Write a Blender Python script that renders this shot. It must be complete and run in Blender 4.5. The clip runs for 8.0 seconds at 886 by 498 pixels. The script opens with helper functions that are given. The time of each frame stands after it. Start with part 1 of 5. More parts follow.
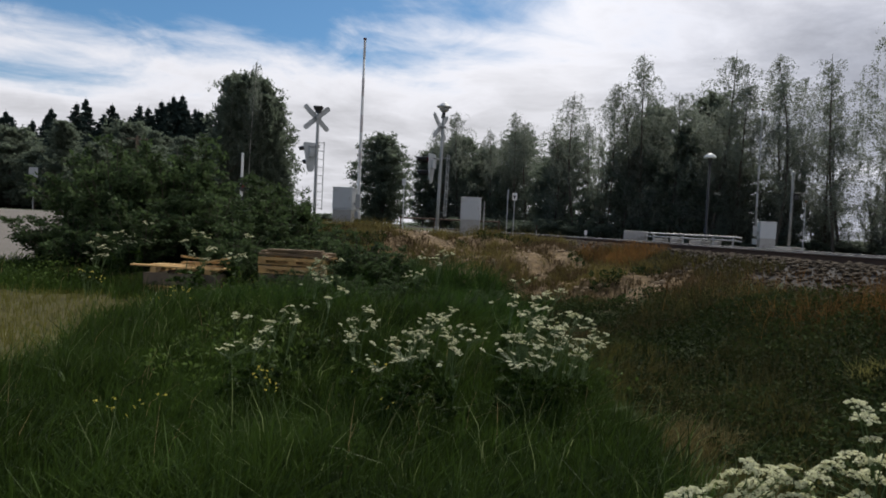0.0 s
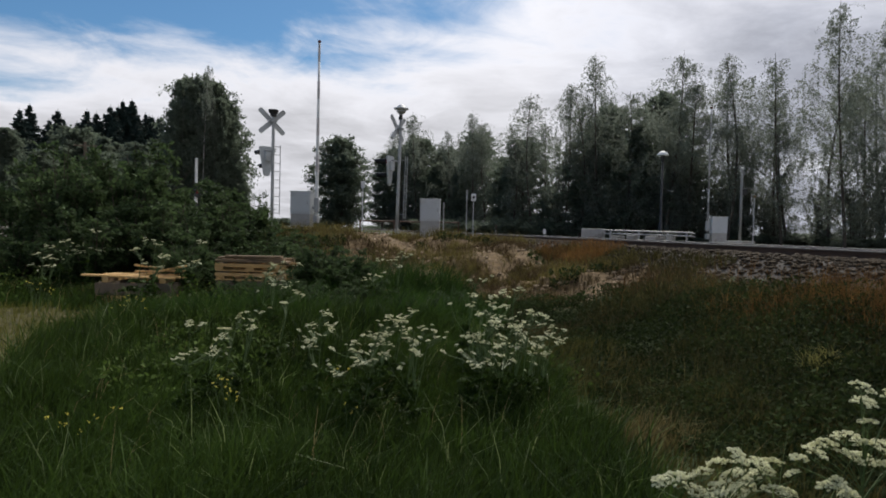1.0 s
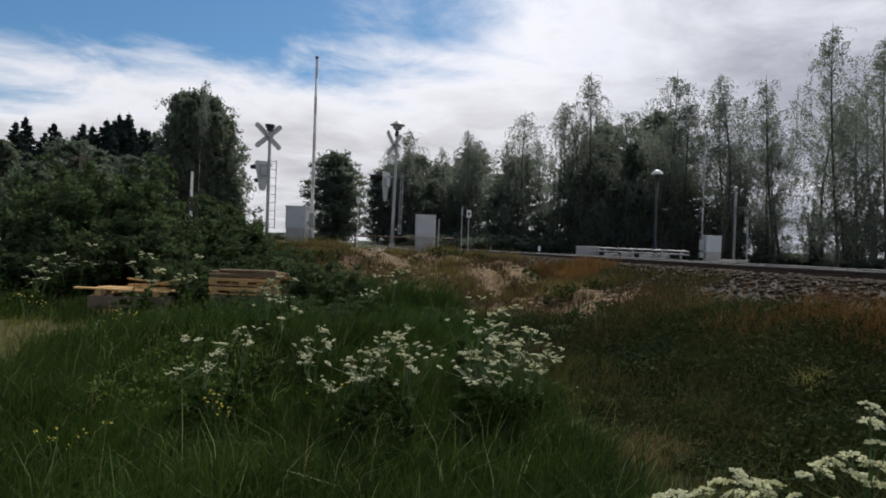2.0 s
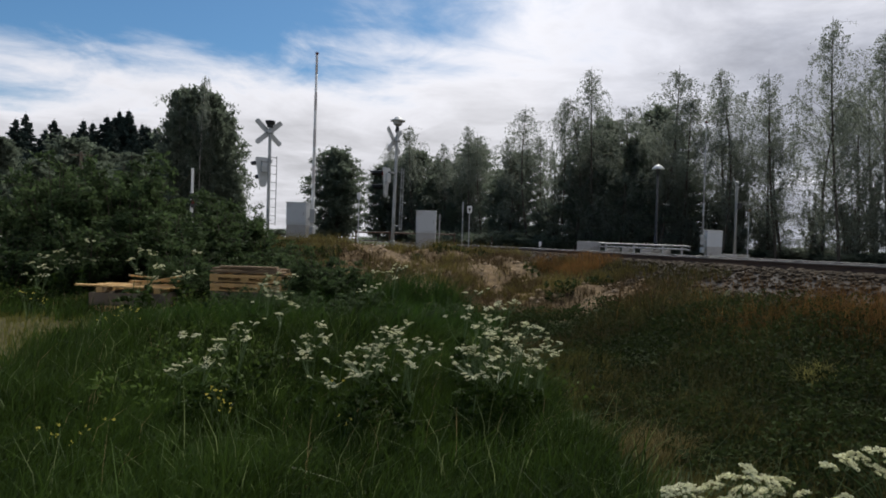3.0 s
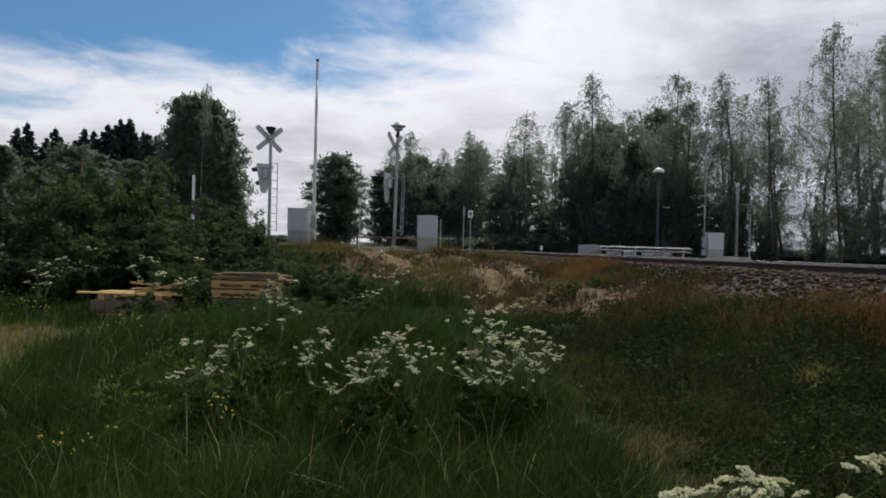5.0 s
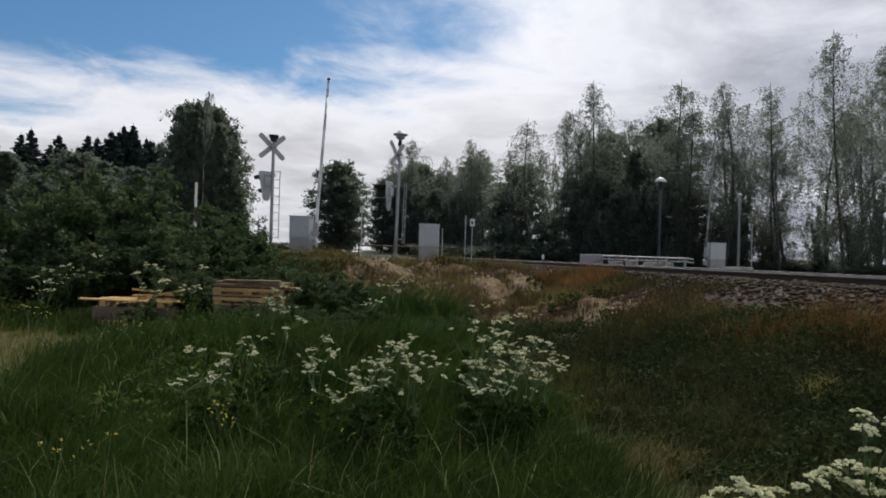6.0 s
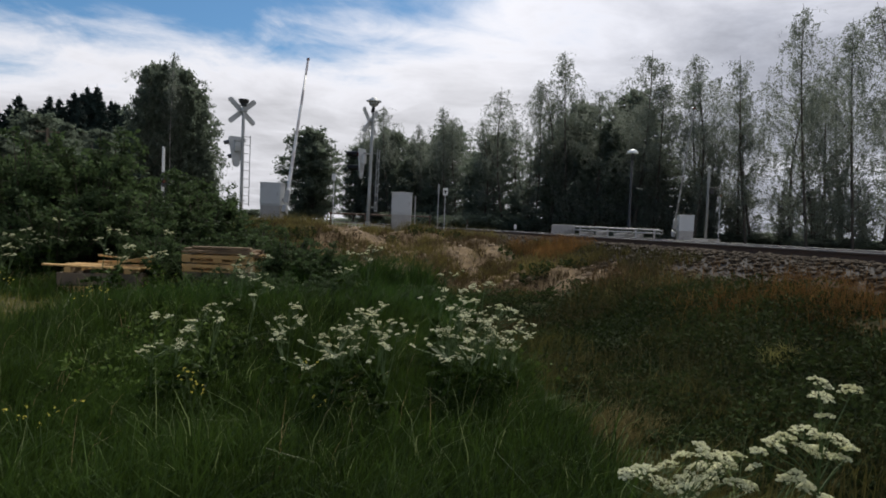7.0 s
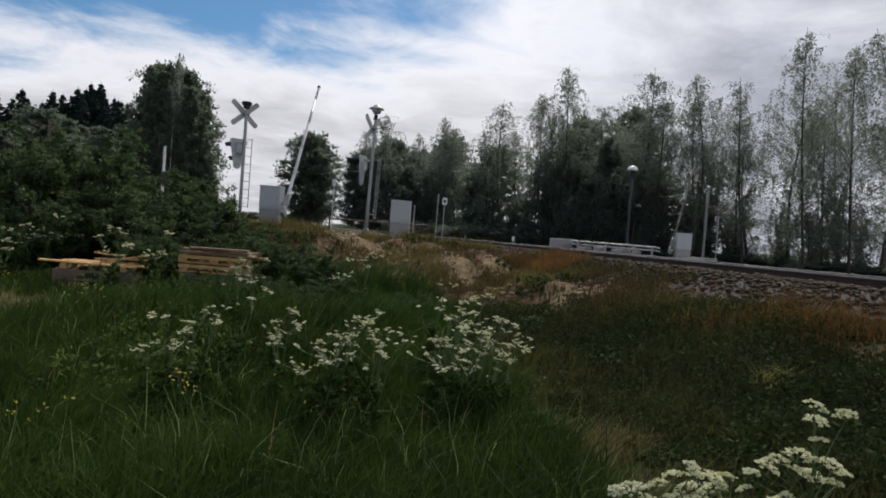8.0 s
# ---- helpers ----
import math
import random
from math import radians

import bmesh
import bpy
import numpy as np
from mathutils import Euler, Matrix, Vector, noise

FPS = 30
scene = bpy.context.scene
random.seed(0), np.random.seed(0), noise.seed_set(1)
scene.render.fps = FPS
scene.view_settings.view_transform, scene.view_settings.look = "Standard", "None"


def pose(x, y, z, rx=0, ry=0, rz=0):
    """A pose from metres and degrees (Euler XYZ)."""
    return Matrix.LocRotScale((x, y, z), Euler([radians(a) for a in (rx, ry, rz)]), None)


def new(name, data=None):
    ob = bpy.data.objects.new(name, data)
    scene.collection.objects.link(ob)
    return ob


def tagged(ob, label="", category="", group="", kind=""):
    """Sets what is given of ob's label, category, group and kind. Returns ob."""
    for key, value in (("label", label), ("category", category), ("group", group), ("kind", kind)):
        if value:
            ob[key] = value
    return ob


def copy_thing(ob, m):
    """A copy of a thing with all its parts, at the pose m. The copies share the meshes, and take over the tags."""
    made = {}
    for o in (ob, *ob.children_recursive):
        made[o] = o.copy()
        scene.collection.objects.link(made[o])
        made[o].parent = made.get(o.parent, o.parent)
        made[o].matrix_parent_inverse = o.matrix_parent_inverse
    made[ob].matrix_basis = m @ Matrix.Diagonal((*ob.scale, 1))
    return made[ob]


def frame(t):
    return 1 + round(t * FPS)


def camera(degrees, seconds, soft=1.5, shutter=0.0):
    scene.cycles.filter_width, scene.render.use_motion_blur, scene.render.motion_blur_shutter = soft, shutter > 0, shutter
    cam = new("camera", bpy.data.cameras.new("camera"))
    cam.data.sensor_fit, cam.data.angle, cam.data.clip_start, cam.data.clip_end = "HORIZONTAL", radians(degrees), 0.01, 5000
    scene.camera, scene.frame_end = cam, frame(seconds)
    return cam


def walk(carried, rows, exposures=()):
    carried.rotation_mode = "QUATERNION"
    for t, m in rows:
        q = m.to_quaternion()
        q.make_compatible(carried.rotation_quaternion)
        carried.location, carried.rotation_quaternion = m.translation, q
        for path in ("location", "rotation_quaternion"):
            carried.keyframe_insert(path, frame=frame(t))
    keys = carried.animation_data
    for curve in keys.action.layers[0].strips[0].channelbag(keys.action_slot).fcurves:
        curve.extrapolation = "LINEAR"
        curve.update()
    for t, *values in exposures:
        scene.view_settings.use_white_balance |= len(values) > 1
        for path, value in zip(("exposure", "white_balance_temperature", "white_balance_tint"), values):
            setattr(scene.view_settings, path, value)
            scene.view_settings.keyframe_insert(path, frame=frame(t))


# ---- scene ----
cam = camera(68.0, 8.0, soft=1.8)
EYE = (0.0, 0.0, 1.6)
# seconds, tilt, lean and heading in degrees: the eye stays in one place, held by hand
TURNS = [
    (0, 87.989, -2.683, 4.619),
    (0.2, 87.952, -1.875, 4.016),
    (0.3, 88.050, -1.605, 3.309),
    (0.5, 86.549, -0.499, 3.064),
    (0.7, 86.309, -1.013, 1.661),
    (0.8, 86.595, -1.119, 0.680),
    (1, 88.253, -1.384, 1.125),
    (1.2, 88.521, -1.446, 1.897),
    (1.3, 88.665, -1.342, 1.535),
    (1.5, 89.125, -1.665, 1.433),
    (1.7, 89.267, -1.795, 1.121),
    (1.8, 89.173, -1.629, 1.064),
    (2, 89.672, -1.944, 0.688),
    (2.2, 89.991, -1.923, 0.727),
    (3.3, 89.148, -1.619, 0.642),
    (3.5, 89.767, -1.638, 0.401),
    (3.7, 90.180, -1.580, 0.226),
    (3.8, 90.094, -1.381, 0.105),
    (4, 89.163, -0.788, 0.259),
    (4.2, 89.019, -0.468, 0.096),
    (4.3, 89.506, -0.914, -0.362),
    (4.5, 89.500, -0.900, 0.008),
    (4.7, 89.583, -0.971, 0.626),
    (5.8, 90.216, -1.628, 0.871),
    (6, 90.444, -1.592, 1.009),
    (6.2, 90.644, -2.118, 0.986),
    (6.3, 91.097, -2.511, 0.781),
    (6.5, 91.249, -2.752, 0.704),
    (6.6, 89.692, -2.763, 0.469),
    (6.7, 89.213, -2.763, 0.026),
    (6.8, 89.504, -2.644, -0.652),
    (6.9, 88.489, -2.067, -1.207),
    (7, 87.818, -2.239, -1.380),
    (7.2, 87.251, -2.988, -1.453),
    (7.3, 87.638, -3.238, -1.573),
    (7.5, 88.733, -3.895, -1.530),
    (7.7, 87.065, -3.707, -1.027),
    (7.8, 88.161, -3.732, -1.212),
    (8, 88.658, -4.323, -1.534),
]
walk(cam, [(t, pose(*EYE, a, b, c)) for t, a, b, c in TURNS])

# ---------------------------------------------------------------- light
SUN_AZ, SUN_EL = 14.0, 48.0          # degrees right of ahead, above the horizon
world = bpy.data.worlds.new("sky")
scene.world = world
world.use_nodes = True


def build_sky():
    nt = world.node_tree
    nt.nodes.clear()
    N, Lk = nt.nodes.new, nt.links.new
    out, bg = N("ShaderNodeOutputWorld"), N("ShaderNodeBackground")
    sky = N("ShaderNodeTexSky")
    sky.sky_type, sky.sun_disc = "NISHITA", False
    sky.sun_elevation, sky.sun_rotation = radians(SUN_EL), radians(SUN_AZ)
    sky.air_density, sky.dust_density = 1.0, 0.6
    co = N("ShaderNodeTexCoord")
    sep = N("ShaderNodeSeparateXYZ")
    Lk(co.outputs["Generated"], sep.inputs[0])

    def math_(op, a, b=None, c=None, clamp=False):
        n = N("ShaderNodeMath")
        n.operation, n.use_clamp = op, clamp
        for i, v in enumerate((a, b, c)):
            if v is None:
                continue
            if isinstance(v, (int, float)):
                n.inputs[i].default_value = v
            else:
                Lk(v, n.inputs[i])
        return n.outputs[0]
    # the cloud deck lies flat overhead: project the direction on it
    h = math_("MAXIMUM", math_("ADD", sep.outputs[2], 0.12), 0.03)
    px, py = math_("DIVIDE", sep.outputs[0], h), math_("DIVIDE", sep.outputs[1], h)
    comb = N("ShaderNodeCombineXYZ")
    Lk(px, comb.inputs[0]), Lk(py, comb.inputs[1])
    n1, n2 = N("ShaderNodeTexNoise"), N("ShaderNodeTexNoise")
    for n, s, d, r in ((n1, 0.9, 7.0, 0.60), (n2, 2.6, 8.0, 0.62)):
        n.inputs["Scale"].default_value, n.inputs["Detail"].default_value, n.inputs["Roughness"].default_value = s, d, r
        n.inputs["Distortion"].default_value = 0.6
        Lk(comb.outputs[0], n.inputs["Vector"])
    # the cover thins out towards the high left
    high = math_("MULTIPLY", math_("SUBTRACT", sep.outputs[2], 0.15), 6.5, clamp=True)
    left = math_("MULTIPLY_ADD", sep.outputs[0], -1.7, 0.56, clamp=True)
    # and in low streaks far to the left
    low = math_("SUBTRACT", 1.0, math_("MULTIPLY", math_("ABSOLUTE", math_("SUBTRACT", sep.outputs[2], 0.165)), 26.0, clamp=True))
    wide_left = math_("MULTIPLY_ADD", sep.outputs[0], -4.0, -1.3, clamp=True)
    streak = math_("MULTIPLY", math_("MULTIPLY", low, wide_left), -0.42)
    thin = math_("ADD", math_("MULTIPLY_ADD", math_("MULTIPLY", high, left), -0.82, 0.20), streak)
    cover = math_("ADD", math_("ADD", math_("MULTIPLY", n1.outputs[0], 1.0), math_("MULTIPLY", n2.outputs[0], 0.50)), thin)
    ramp = N("ShaderNodeMapRange")
    ramp.inputs["From Min"].default_value, ramp.inputs["From Max"].default_value = 0.30, 0.74
    ramp.interpolation_type = "SMOOTHSTEP"
    Lk(cover, ramp.inputs["Value"])
    # thick parts are grey, thin parts and those round the sun bright
    sun = Vector((math.sin(radians(SUN_AZ)) * math.cos(radians(SUN_EL)), math.cos(radians(SUN_AZ)) * math.cos(radians(SUN_EL)), math.sin(radians(SUN_EL))))
    dot = N("ShaderNodeVectorMath")
    dot.operation = "DOT_PRODUCT"
    Lk(co.outputs["Generated"], dot.inputs[0])
    dot.inputs[1].default_value = sun
    near = math_("POWER", math_("MAXIMUM", dot.outputs["Value"], 0.0), 7.0)
    grey = N("ShaderNodeMapRange")
    grey.inputs["From Min"].default_value, grey.inputs["From Max"].default_value = 0.70, 1.12
    grey.inputs["To Min"].default_value, grey.inputs["To Max"].default_value = 6.6, 4.1
    Lk(cover, grey.inputs["Value"])
    # a thicker bank of cloud stands ahead to the right
    bank = math_("MULTIPLY", math_("MULTIPLY_ADD", sep.outputs[0], 3.2, -0.35, clamp=True), math_("MULTIPLY_ADD", n1.outputs[0], 3.0, -0.6, clamp=True))
    glow = math_("SUBTRACT", math_("ADD", grey.outputs[0], math_("MULTIPLY", near, 2.5)), math_("MULTIPLY", bank, 1.8))
    tone = N("ShaderNodeVectorMath")
    tone.operation = "SCALE"
    hue = N("ShaderNodeMix")
    hue.data_type = "RGBA"
    hue.inputs[6].default_value, hue.inputs[7].default_value = (0.97, 0.972, 1.035, 1), (0.91, 0.95, 1.10, 1)
    Lk(bank, hue.inputs["Factor"])
    Lk(hue.outputs[2], tone.inputs[0])
    Lk(glow, tone.inputs["Scale"])
    mix = N("ShaderNodeMix")
    mix.data_type = "RGBA"
    Lk(ramp.outputs[0], mix.inputs["Factor"])
    deep = N("ShaderNodeVectorMath")
    deep.operation = "MULTIPLY"
    Lk(sky.outputs[0], deep.inputs[0])
    deep.inputs[1].default_value = (0.30, 0.48, 0.61)
    Lk(deep.outputs[0], mix.inputs[6])
    Lk(tone.outputs[0], mix.inputs[7])
    Lk(mix.outputs[2], bg.inputs[0])
    bg.inputs[1].default_value = 0.1
    Lk(bg.outputs[0], out.inputs[0])


build_sky()
sun_data = bpy.data.lights.new("sun", "SUN")
sun_data.energy, sun_data.angle, sun_data.color = 3.0, radians(12), (1.0, 0.95, 0.86)
sun_ob = new("sun", sun_data)
sun_ob.matrix_world = pose(0, 0, 30, 90 - SUN_EL, 0, 180 - SUN_AZ) @ Matrix.Identity(4)
sun_ob.rotation_euler = Vector((-math.sin(radians(SUN_AZ)) * math.cos(radians(SUN_EL)), -math.cos(radians(SUN_AZ)) * math.cos(radians(SUN_EL)), -math.sin(radians(SUN_EL)))).to_track_quat("-Z", "Y").to_euler()
scene.view_settings.exposure = 0.40


# ---------------------------------------------------------------- materials
def material(name, color, rough=0.8, metal=0.0, var=0.25, scale=6.0, fine=60.0, bump=0.2, per="island", dirt=None, translucent=0.0, alt=None):
    """A surface with variation at two scales, fine relief, and a shift of tone from piece to piece."""
    m = bpy.data.materials.new(name)
    m.use_nodes = True
    nt = m.node_tree
    N, Lk = nt.nodes.new, nt.links.new
    b = nt.nodes["Principled BSDF"]
    b.inputs["Roughness"].default_value, b.inputs["Metallic"].default_value = rough, metal
    if translucent:
        b.inputs["Specular IOR Level"].default_value = 0.12
    co = N("ShaderNodeTexCoord")
    a, c = N("ShaderNodeTexNoise"), N("ShaderNodeTexNoise")
    for n, s in ((a, scale), (c, fine)):
        n.inputs["Scale"].default_value, n.inputs["Detail"].default_value = s, 5.0
        Lk(co.outputs["Object"], n.inputs["Vector"])
    rnd = N("ShaderNodeObjectInfo").outputs["Random"] if per == "object" else N("ShaderNodeNewGeometry").outputs["Random Per Island"]
    s1 = N("ShaderNodeMath"); s1.operation = "MULTIPLY_ADD"
    Lk(c.outputs[0], s1.inputs[0]); s1.inputs[1].default_value = 0.5
    Lk(a.outputs[0], s1.inputs[2])
    s2 = N("ShaderNodeMath"); s2.operation = "MULTIPLY_ADD"
    Lk(rnd, s2.inputs[0]); s2.inputs[1].default_value = 0.45 if per else 0.0
    Lk(s1.outputs[0], s2.inputs[2])
    r = N("ShaderNodeMapRange")
    r.inputs["From Min"].default_value, r.inputs["From Max"].default_value = 0.45, 1.45
    Lk(s2.outputs[0], r.inputs["Value"])
    ramp = N("ShaderNodeValToRGB")
    e = ramp.color_ramp.elements
    lo = alt if alt else tuple(v * (1 - var) for v in color)
    e[0].color = (*lo, 1)
    e[1].color = (*(min(1, v * (1 + var)) for v in color), 1)
    e[0].position, e[1].position = 0.15, 0.85
    Lk(r.outputs[0], ramp.inputs[0])
    col = ramp.outputs[0]
    if dirt:
        d = N("ShaderNodeTexNoise")
        d.inputs["Scale"].default_value, d.inputs["Detail"].default_value = scale * 0.6, 8.0
        Lk(co.outputs["Object"], d.inputs["Vector"])
        dr = N("ShaderNodeMapRange")
        dr.inputs["From Min"].default_value, dr.inputs["From Max"].default_value = 0.52, 0.66
        Lk(d.outputs[0], dr.inputs["Value"])
        mx = N("ShaderNodeMix"); mx.data_type = "RGBA"
        Lk(dr.outputs[0], mx.inputs["Factor"]); Lk(col, mx.inputs[6])
        mx.inputs[7].default_value = (*dirt, 1)
        col = mx.outputs[2]
    Lk(col, b.inputs["Base Color"])
    if bump:
        bp = N("ShaderNodeBump")
        bp.inputs["Strength"].default_value, bp.inputs["Distance"].default_value = bump, 0.02
        Lk(s1.outputs[0], bp.inputs["Height"])
        Lk(bp.outputs[0], b.inputs["Normal"])
    if translucent:
        tr = N("ShaderNodeBsdfTranslucent")
        Lk(col, tr.inputs[0])
        ms = N("ShaderNodeMixShader")
        ms.inputs[0].default_value = translucent
        Lk(b.outputs[0], ms.inputs[1]); Lk(tr.outputs[0], ms.inputs[2])
        Lk(ms.outputs[0], nt.nodes["Material Output"].inputs[0])
    return m


DULL = material("dull_aluminium", (0.22, 0.22, 0.21), 0.7, 0.2, 0.18, 3, 40, 0.05)
GALV = material("galvanised_steel", (0.36, 0.37, 0.37), 0.6, 0.35, 0.18, 3, 40, 0.05)
GREYBOX = material("grey_cabinet_paint", (0.50, 0.52, 0.53), 0.55, 0, 0.07, 2.5, 60, 0.06, dirt=(0.36, 0.36, 0.34))
CONCRETE = material("concrete", (0.36, 0.35, 0.33), 0.9, 0, 0.2, 4, 50, 0.3, dirt=(0.22, 0.21, 0.18))
WHITE = material("white_paint", (0.74, 0.74, 0.72), 0.5, 0, 0.08, 4, 60, 0.05, dirt=(0.55, 0.54, 0.50))
FADED = material("faded_reflective_film", (0.60, 0.56, 0.55), 0.6, 0, 0.15, 4, 60, 0.05, dirt=(0.48, 0.44, 0.42))
YELLOW = material("yellow_paint", (0.70, 0.50, 0.05), 0.5, 0, 0.1, 4, 60, 0.05)
BLACK = material("black_paint", (0.02, 0.02, 0.022), 0.5, 0, 0.2, 5, 60, 0.05)
LENS = material("dark_red_glass", (0.10, 0.01, 0.01), 0.15, 0, 0.1, 5, 60, 0.0)
RUST = material("rusty_steel", (0.085, 0.055, 0.04), 0.7, 0.5, 0.3, 6, 60, 0.2)
RAILTOP = material("worn_rail_steel", (0.20, 0.19, 0.18), 0.6, 0.4, 0.15, 5, 70, 0.05)
WOOD = material("fresh_pine", (0.52, 0.32, 0.12), 0.75, 0, 0.22, 3, 45, 0.2, per="object", dirt=(0.34, 0.25, 0.15))
OLDWOOD = material("weathered_grey_wood", (0.12, 0.09, 0.062), 0.85, 0, 0.3, 3, 45, 0.3, per="object", dirt=(0.12, 0.10, 0.08))
BROWNWOOD = material("old_brown_board", (0.21, 0.14, 0.075), 0.85, 0, 0.3, 3, 45, 0.3, per="object", dirt=(0.11, 0.08, 0.055))
SLEEPER = material("sleeper_concrete", (0.30, 0.28, 0.26), 0.9, 0, 0.2, 5, 50, 0.3, per="object")
STONE = material("crushed_granite", (0.066, 0.052, 0.037), 0.95, 0, 0.8, 8, 40, 0.3)
STONE.node_tree.nodes["Principled BSDF"].inputs["Specular IOR Level"].default_value = 0.1
BARK = material("dark_bark", (0.085, 0.07, 0.055), 0.95, 0, 0.4, 4, 30, 0.5)
BIRCHBARK = material("birch_bark", (0.50, 0.48, 0.44), 0.8, 0, 0.2, 3, 20, 0.3, dirt=(0.05, 0.045, 0.04))
TWIG = material("dark_twig", (0.07, 0.055, 0.04), 0.9, 0, 0.3, 4, 30, 0.2)
# birch and alder greens lifted pale and greyish: distance haze put into the colour
LEAF_BIRCH_HAZED = material("hazed_birch_leaf", (0.185, 0.21, 0.17), 0.6, 0, 0.3, 0.6, 5, 0, translucent=0.65)
LEAF_ALDER_HAZED = material("hazed_alder_leaf", (0.135, 0.165, 0.12), 0.6, 0, 0.35, 0.6, 5, 0, translucent=0.6)
LEAF_WILLOW = material("willow_leaf", (0.056, 0.086, 0.034), 0.75, 0, 0.5, 1.2, 8, 0, translucent=0.42)
NEEDLE = material("spruce_needle", (0.032, 0.052, 0.046), 0.7, 0, 0.4, 0.6, 5, 0, translucent=0.1)
GRASS = material("meadow_grass", (0.038, 0.066, 0.012), 0.6, 0, 0.7, 0.7, 6, 0, translucent=0.3)
LUSH = material("lush_grass", (0.031, 0.062, 0.012), 0.65, 0, 0.6, 0.7, 6, 0, translucent=0.35)
SCRUB = material("withered_scrub", (0.085, 0.060, 0.030), 0.9, 0, 0.6, 0.9, 6, 0, translucent=0.2)
DRYGRASS = material("dry_grass", (0.30, 0.23, 0.11), 0.7, 0, 0.35, 0.7, 6, 0, translucent=0.3)
REDGRASS = material("reddish_sorrel_grass", (0.155, 0.084, 0.028), 0.8, 0, 0.7, 0.9, 6, 0, translucent=0.3)
DARKHERB = material("bank_herbs", (0.030, 0.043, 0.013), 0.95, 0, 0.6, 0.7, 6, 0, translucent=0.25)
UMBEL = material("white_florets", (0.68, 0.68, 0.46), 0.7, 0, 0.12, 6, 30, 0, translucent=0.3)
PETAL = material("yellow_petal", (0.75, 0.64, 0.12), 0.6, 0, 0.15, 6, 30, 0, translucent=0.3)
STEM = material("green_stem", (0.07, 0.11, 0.028), 0.7, 0, 0.3, 6, 30, 0.0)


# ---------------------------------------------------------------- mesh helpers
def part(name, bm, mat, parent=None, label="", smooth=False):
    """Links a bmesh as one mesh object, under a thing or a part."""
    me = bpy.data.meshes.new(name)
    bm.to_mesh(me)
    bm.free()
    for p in me.polygons:
        p.use_smooth = smooth
    me.materials.append(mat)
    ob = new(name, me)
    if parent is not None:
        ob.parent = parent
    if label:
        tagged(ob, label)
    return ob


def thing(name, at, turn=0.0, label="", category="", group="", kind=""):
    ob = new(name)
    ob.empty_display_size = 0.2
    ob.matrix_world = pose(*at, 0, 0, turn)
    return tagged(ob, label, category, group, kind)


def add_box(bm, size, at=(0, 0, 0), m=None, bevel=0.0):
    r = bmesh.ops.create_cube(bm, size=1.0, matrix=(m or Matrix.Identity(4)) @ Matrix.Translation(at) @ Matrix.Diagonal((*size, 1)))
    if bevel:
        es = {e for v in r["verts"] for e in v.link_edges}
        bmesh.ops.bevel(bm, geom=list(es), offset=bevel, segments=2, affect="EDGES", profile=0.6)


def box(size, at=(0, 0, 0), m=None, bevel=0.0):
    bm = bmesh.new()
    add_box(bm, size, at, m, bevel)
    return bm


def add_tube(bm, pts, radii, sides=8, caps=True):
    """A tube through points, with a radius at each."""
    pts = [Vector([float(c) for c in p]) for p in pts]
    rings = []
    for i, p in enumerate(pts):
        d = (pts[min(i + 1, len(pts) - 1)] - pts[max(i - 1, 0)]).normalized()
        u = d.orthogonal().normalized() if abs(d.z) < 0.999 else Vector((1, 0, 0))
        v = d.cross(u)
        rings.append([bm.verts.new(p + float(radii[i]) * (math.cos(a) * u + math.sin(a) * v)) for a in (2 * math.pi * k / sides for k in range(sides))])
    for a, b in zip(rings, rings[1:]):
        best = min(range(sides), key=lambda o: (a[0].co - b[o].co).length)
        b[:] = b[best:] + b[:best]
        for k in range(sides):
            bm.faces.new((a[k], a[(k + 1) % sides], b[(k + 1) % sides], b[k]))
    if caps:
        bm.faces.new(rings[0][::-1])
        bm.faces.new(rings[-1])


def tube(pts, radii, sides=8):
    bm = bmesh.new()
    add_tube(bm, pts, radii, sides)
    bmesh.ops.recalc_face_normals(bm, faces=bm.faces)
    return bm


def lathe(profile, sides=20):
    """A turned body from (radius, height) pairs."""
    return tube([(0, 0, z) for r, z in profile], [max(r, 0.001) for r, z in profile], sides)


def plate(outline, thick, m=None, bevel=0.0):
    """A flat plate in the xz plane with that outline, its front at -y."""
    bm = bmesh.new()
    f = bm.faces.new([bm.verts.new((x, 0, z)) for x, z in outline])
    r = bmesh.ops.extrude_face_region(bm, geom=[f])
    bmesh.ops.translate(bm, verts=[v for v in r["geom"] if isinstance(v, bmesh.types.BMVert)], vec=(0, thick, 0))
    bmesh.ops.recalc_face_normals(bm, faces=bm.faces)
    if bevel:
        bmesh.ops.bevel(bm, geom=list(bm.edges), offset=bevel, segments=1, affect="EDGES")
    if m:
        bm.transform(m)
    return bm


def rounded(pts, r, n=5):
    """A convex outline with its corners rounded off."""
    out = []
    for i, p in enumerate(pts):
        a, b, c = Vector(pts[i - 1]), Vector(p), Vector(pts[(i + 1) % len(pts)])
        s, e = b + (a - b).normalized() * r, b + (c - b).normalized() * r
        for k in range(n + 1):
            t = k / n
            out.append(tuple((1 - t) ** 2 * s + 2 * t * (1 - t) * b + t * t * e))
    return out


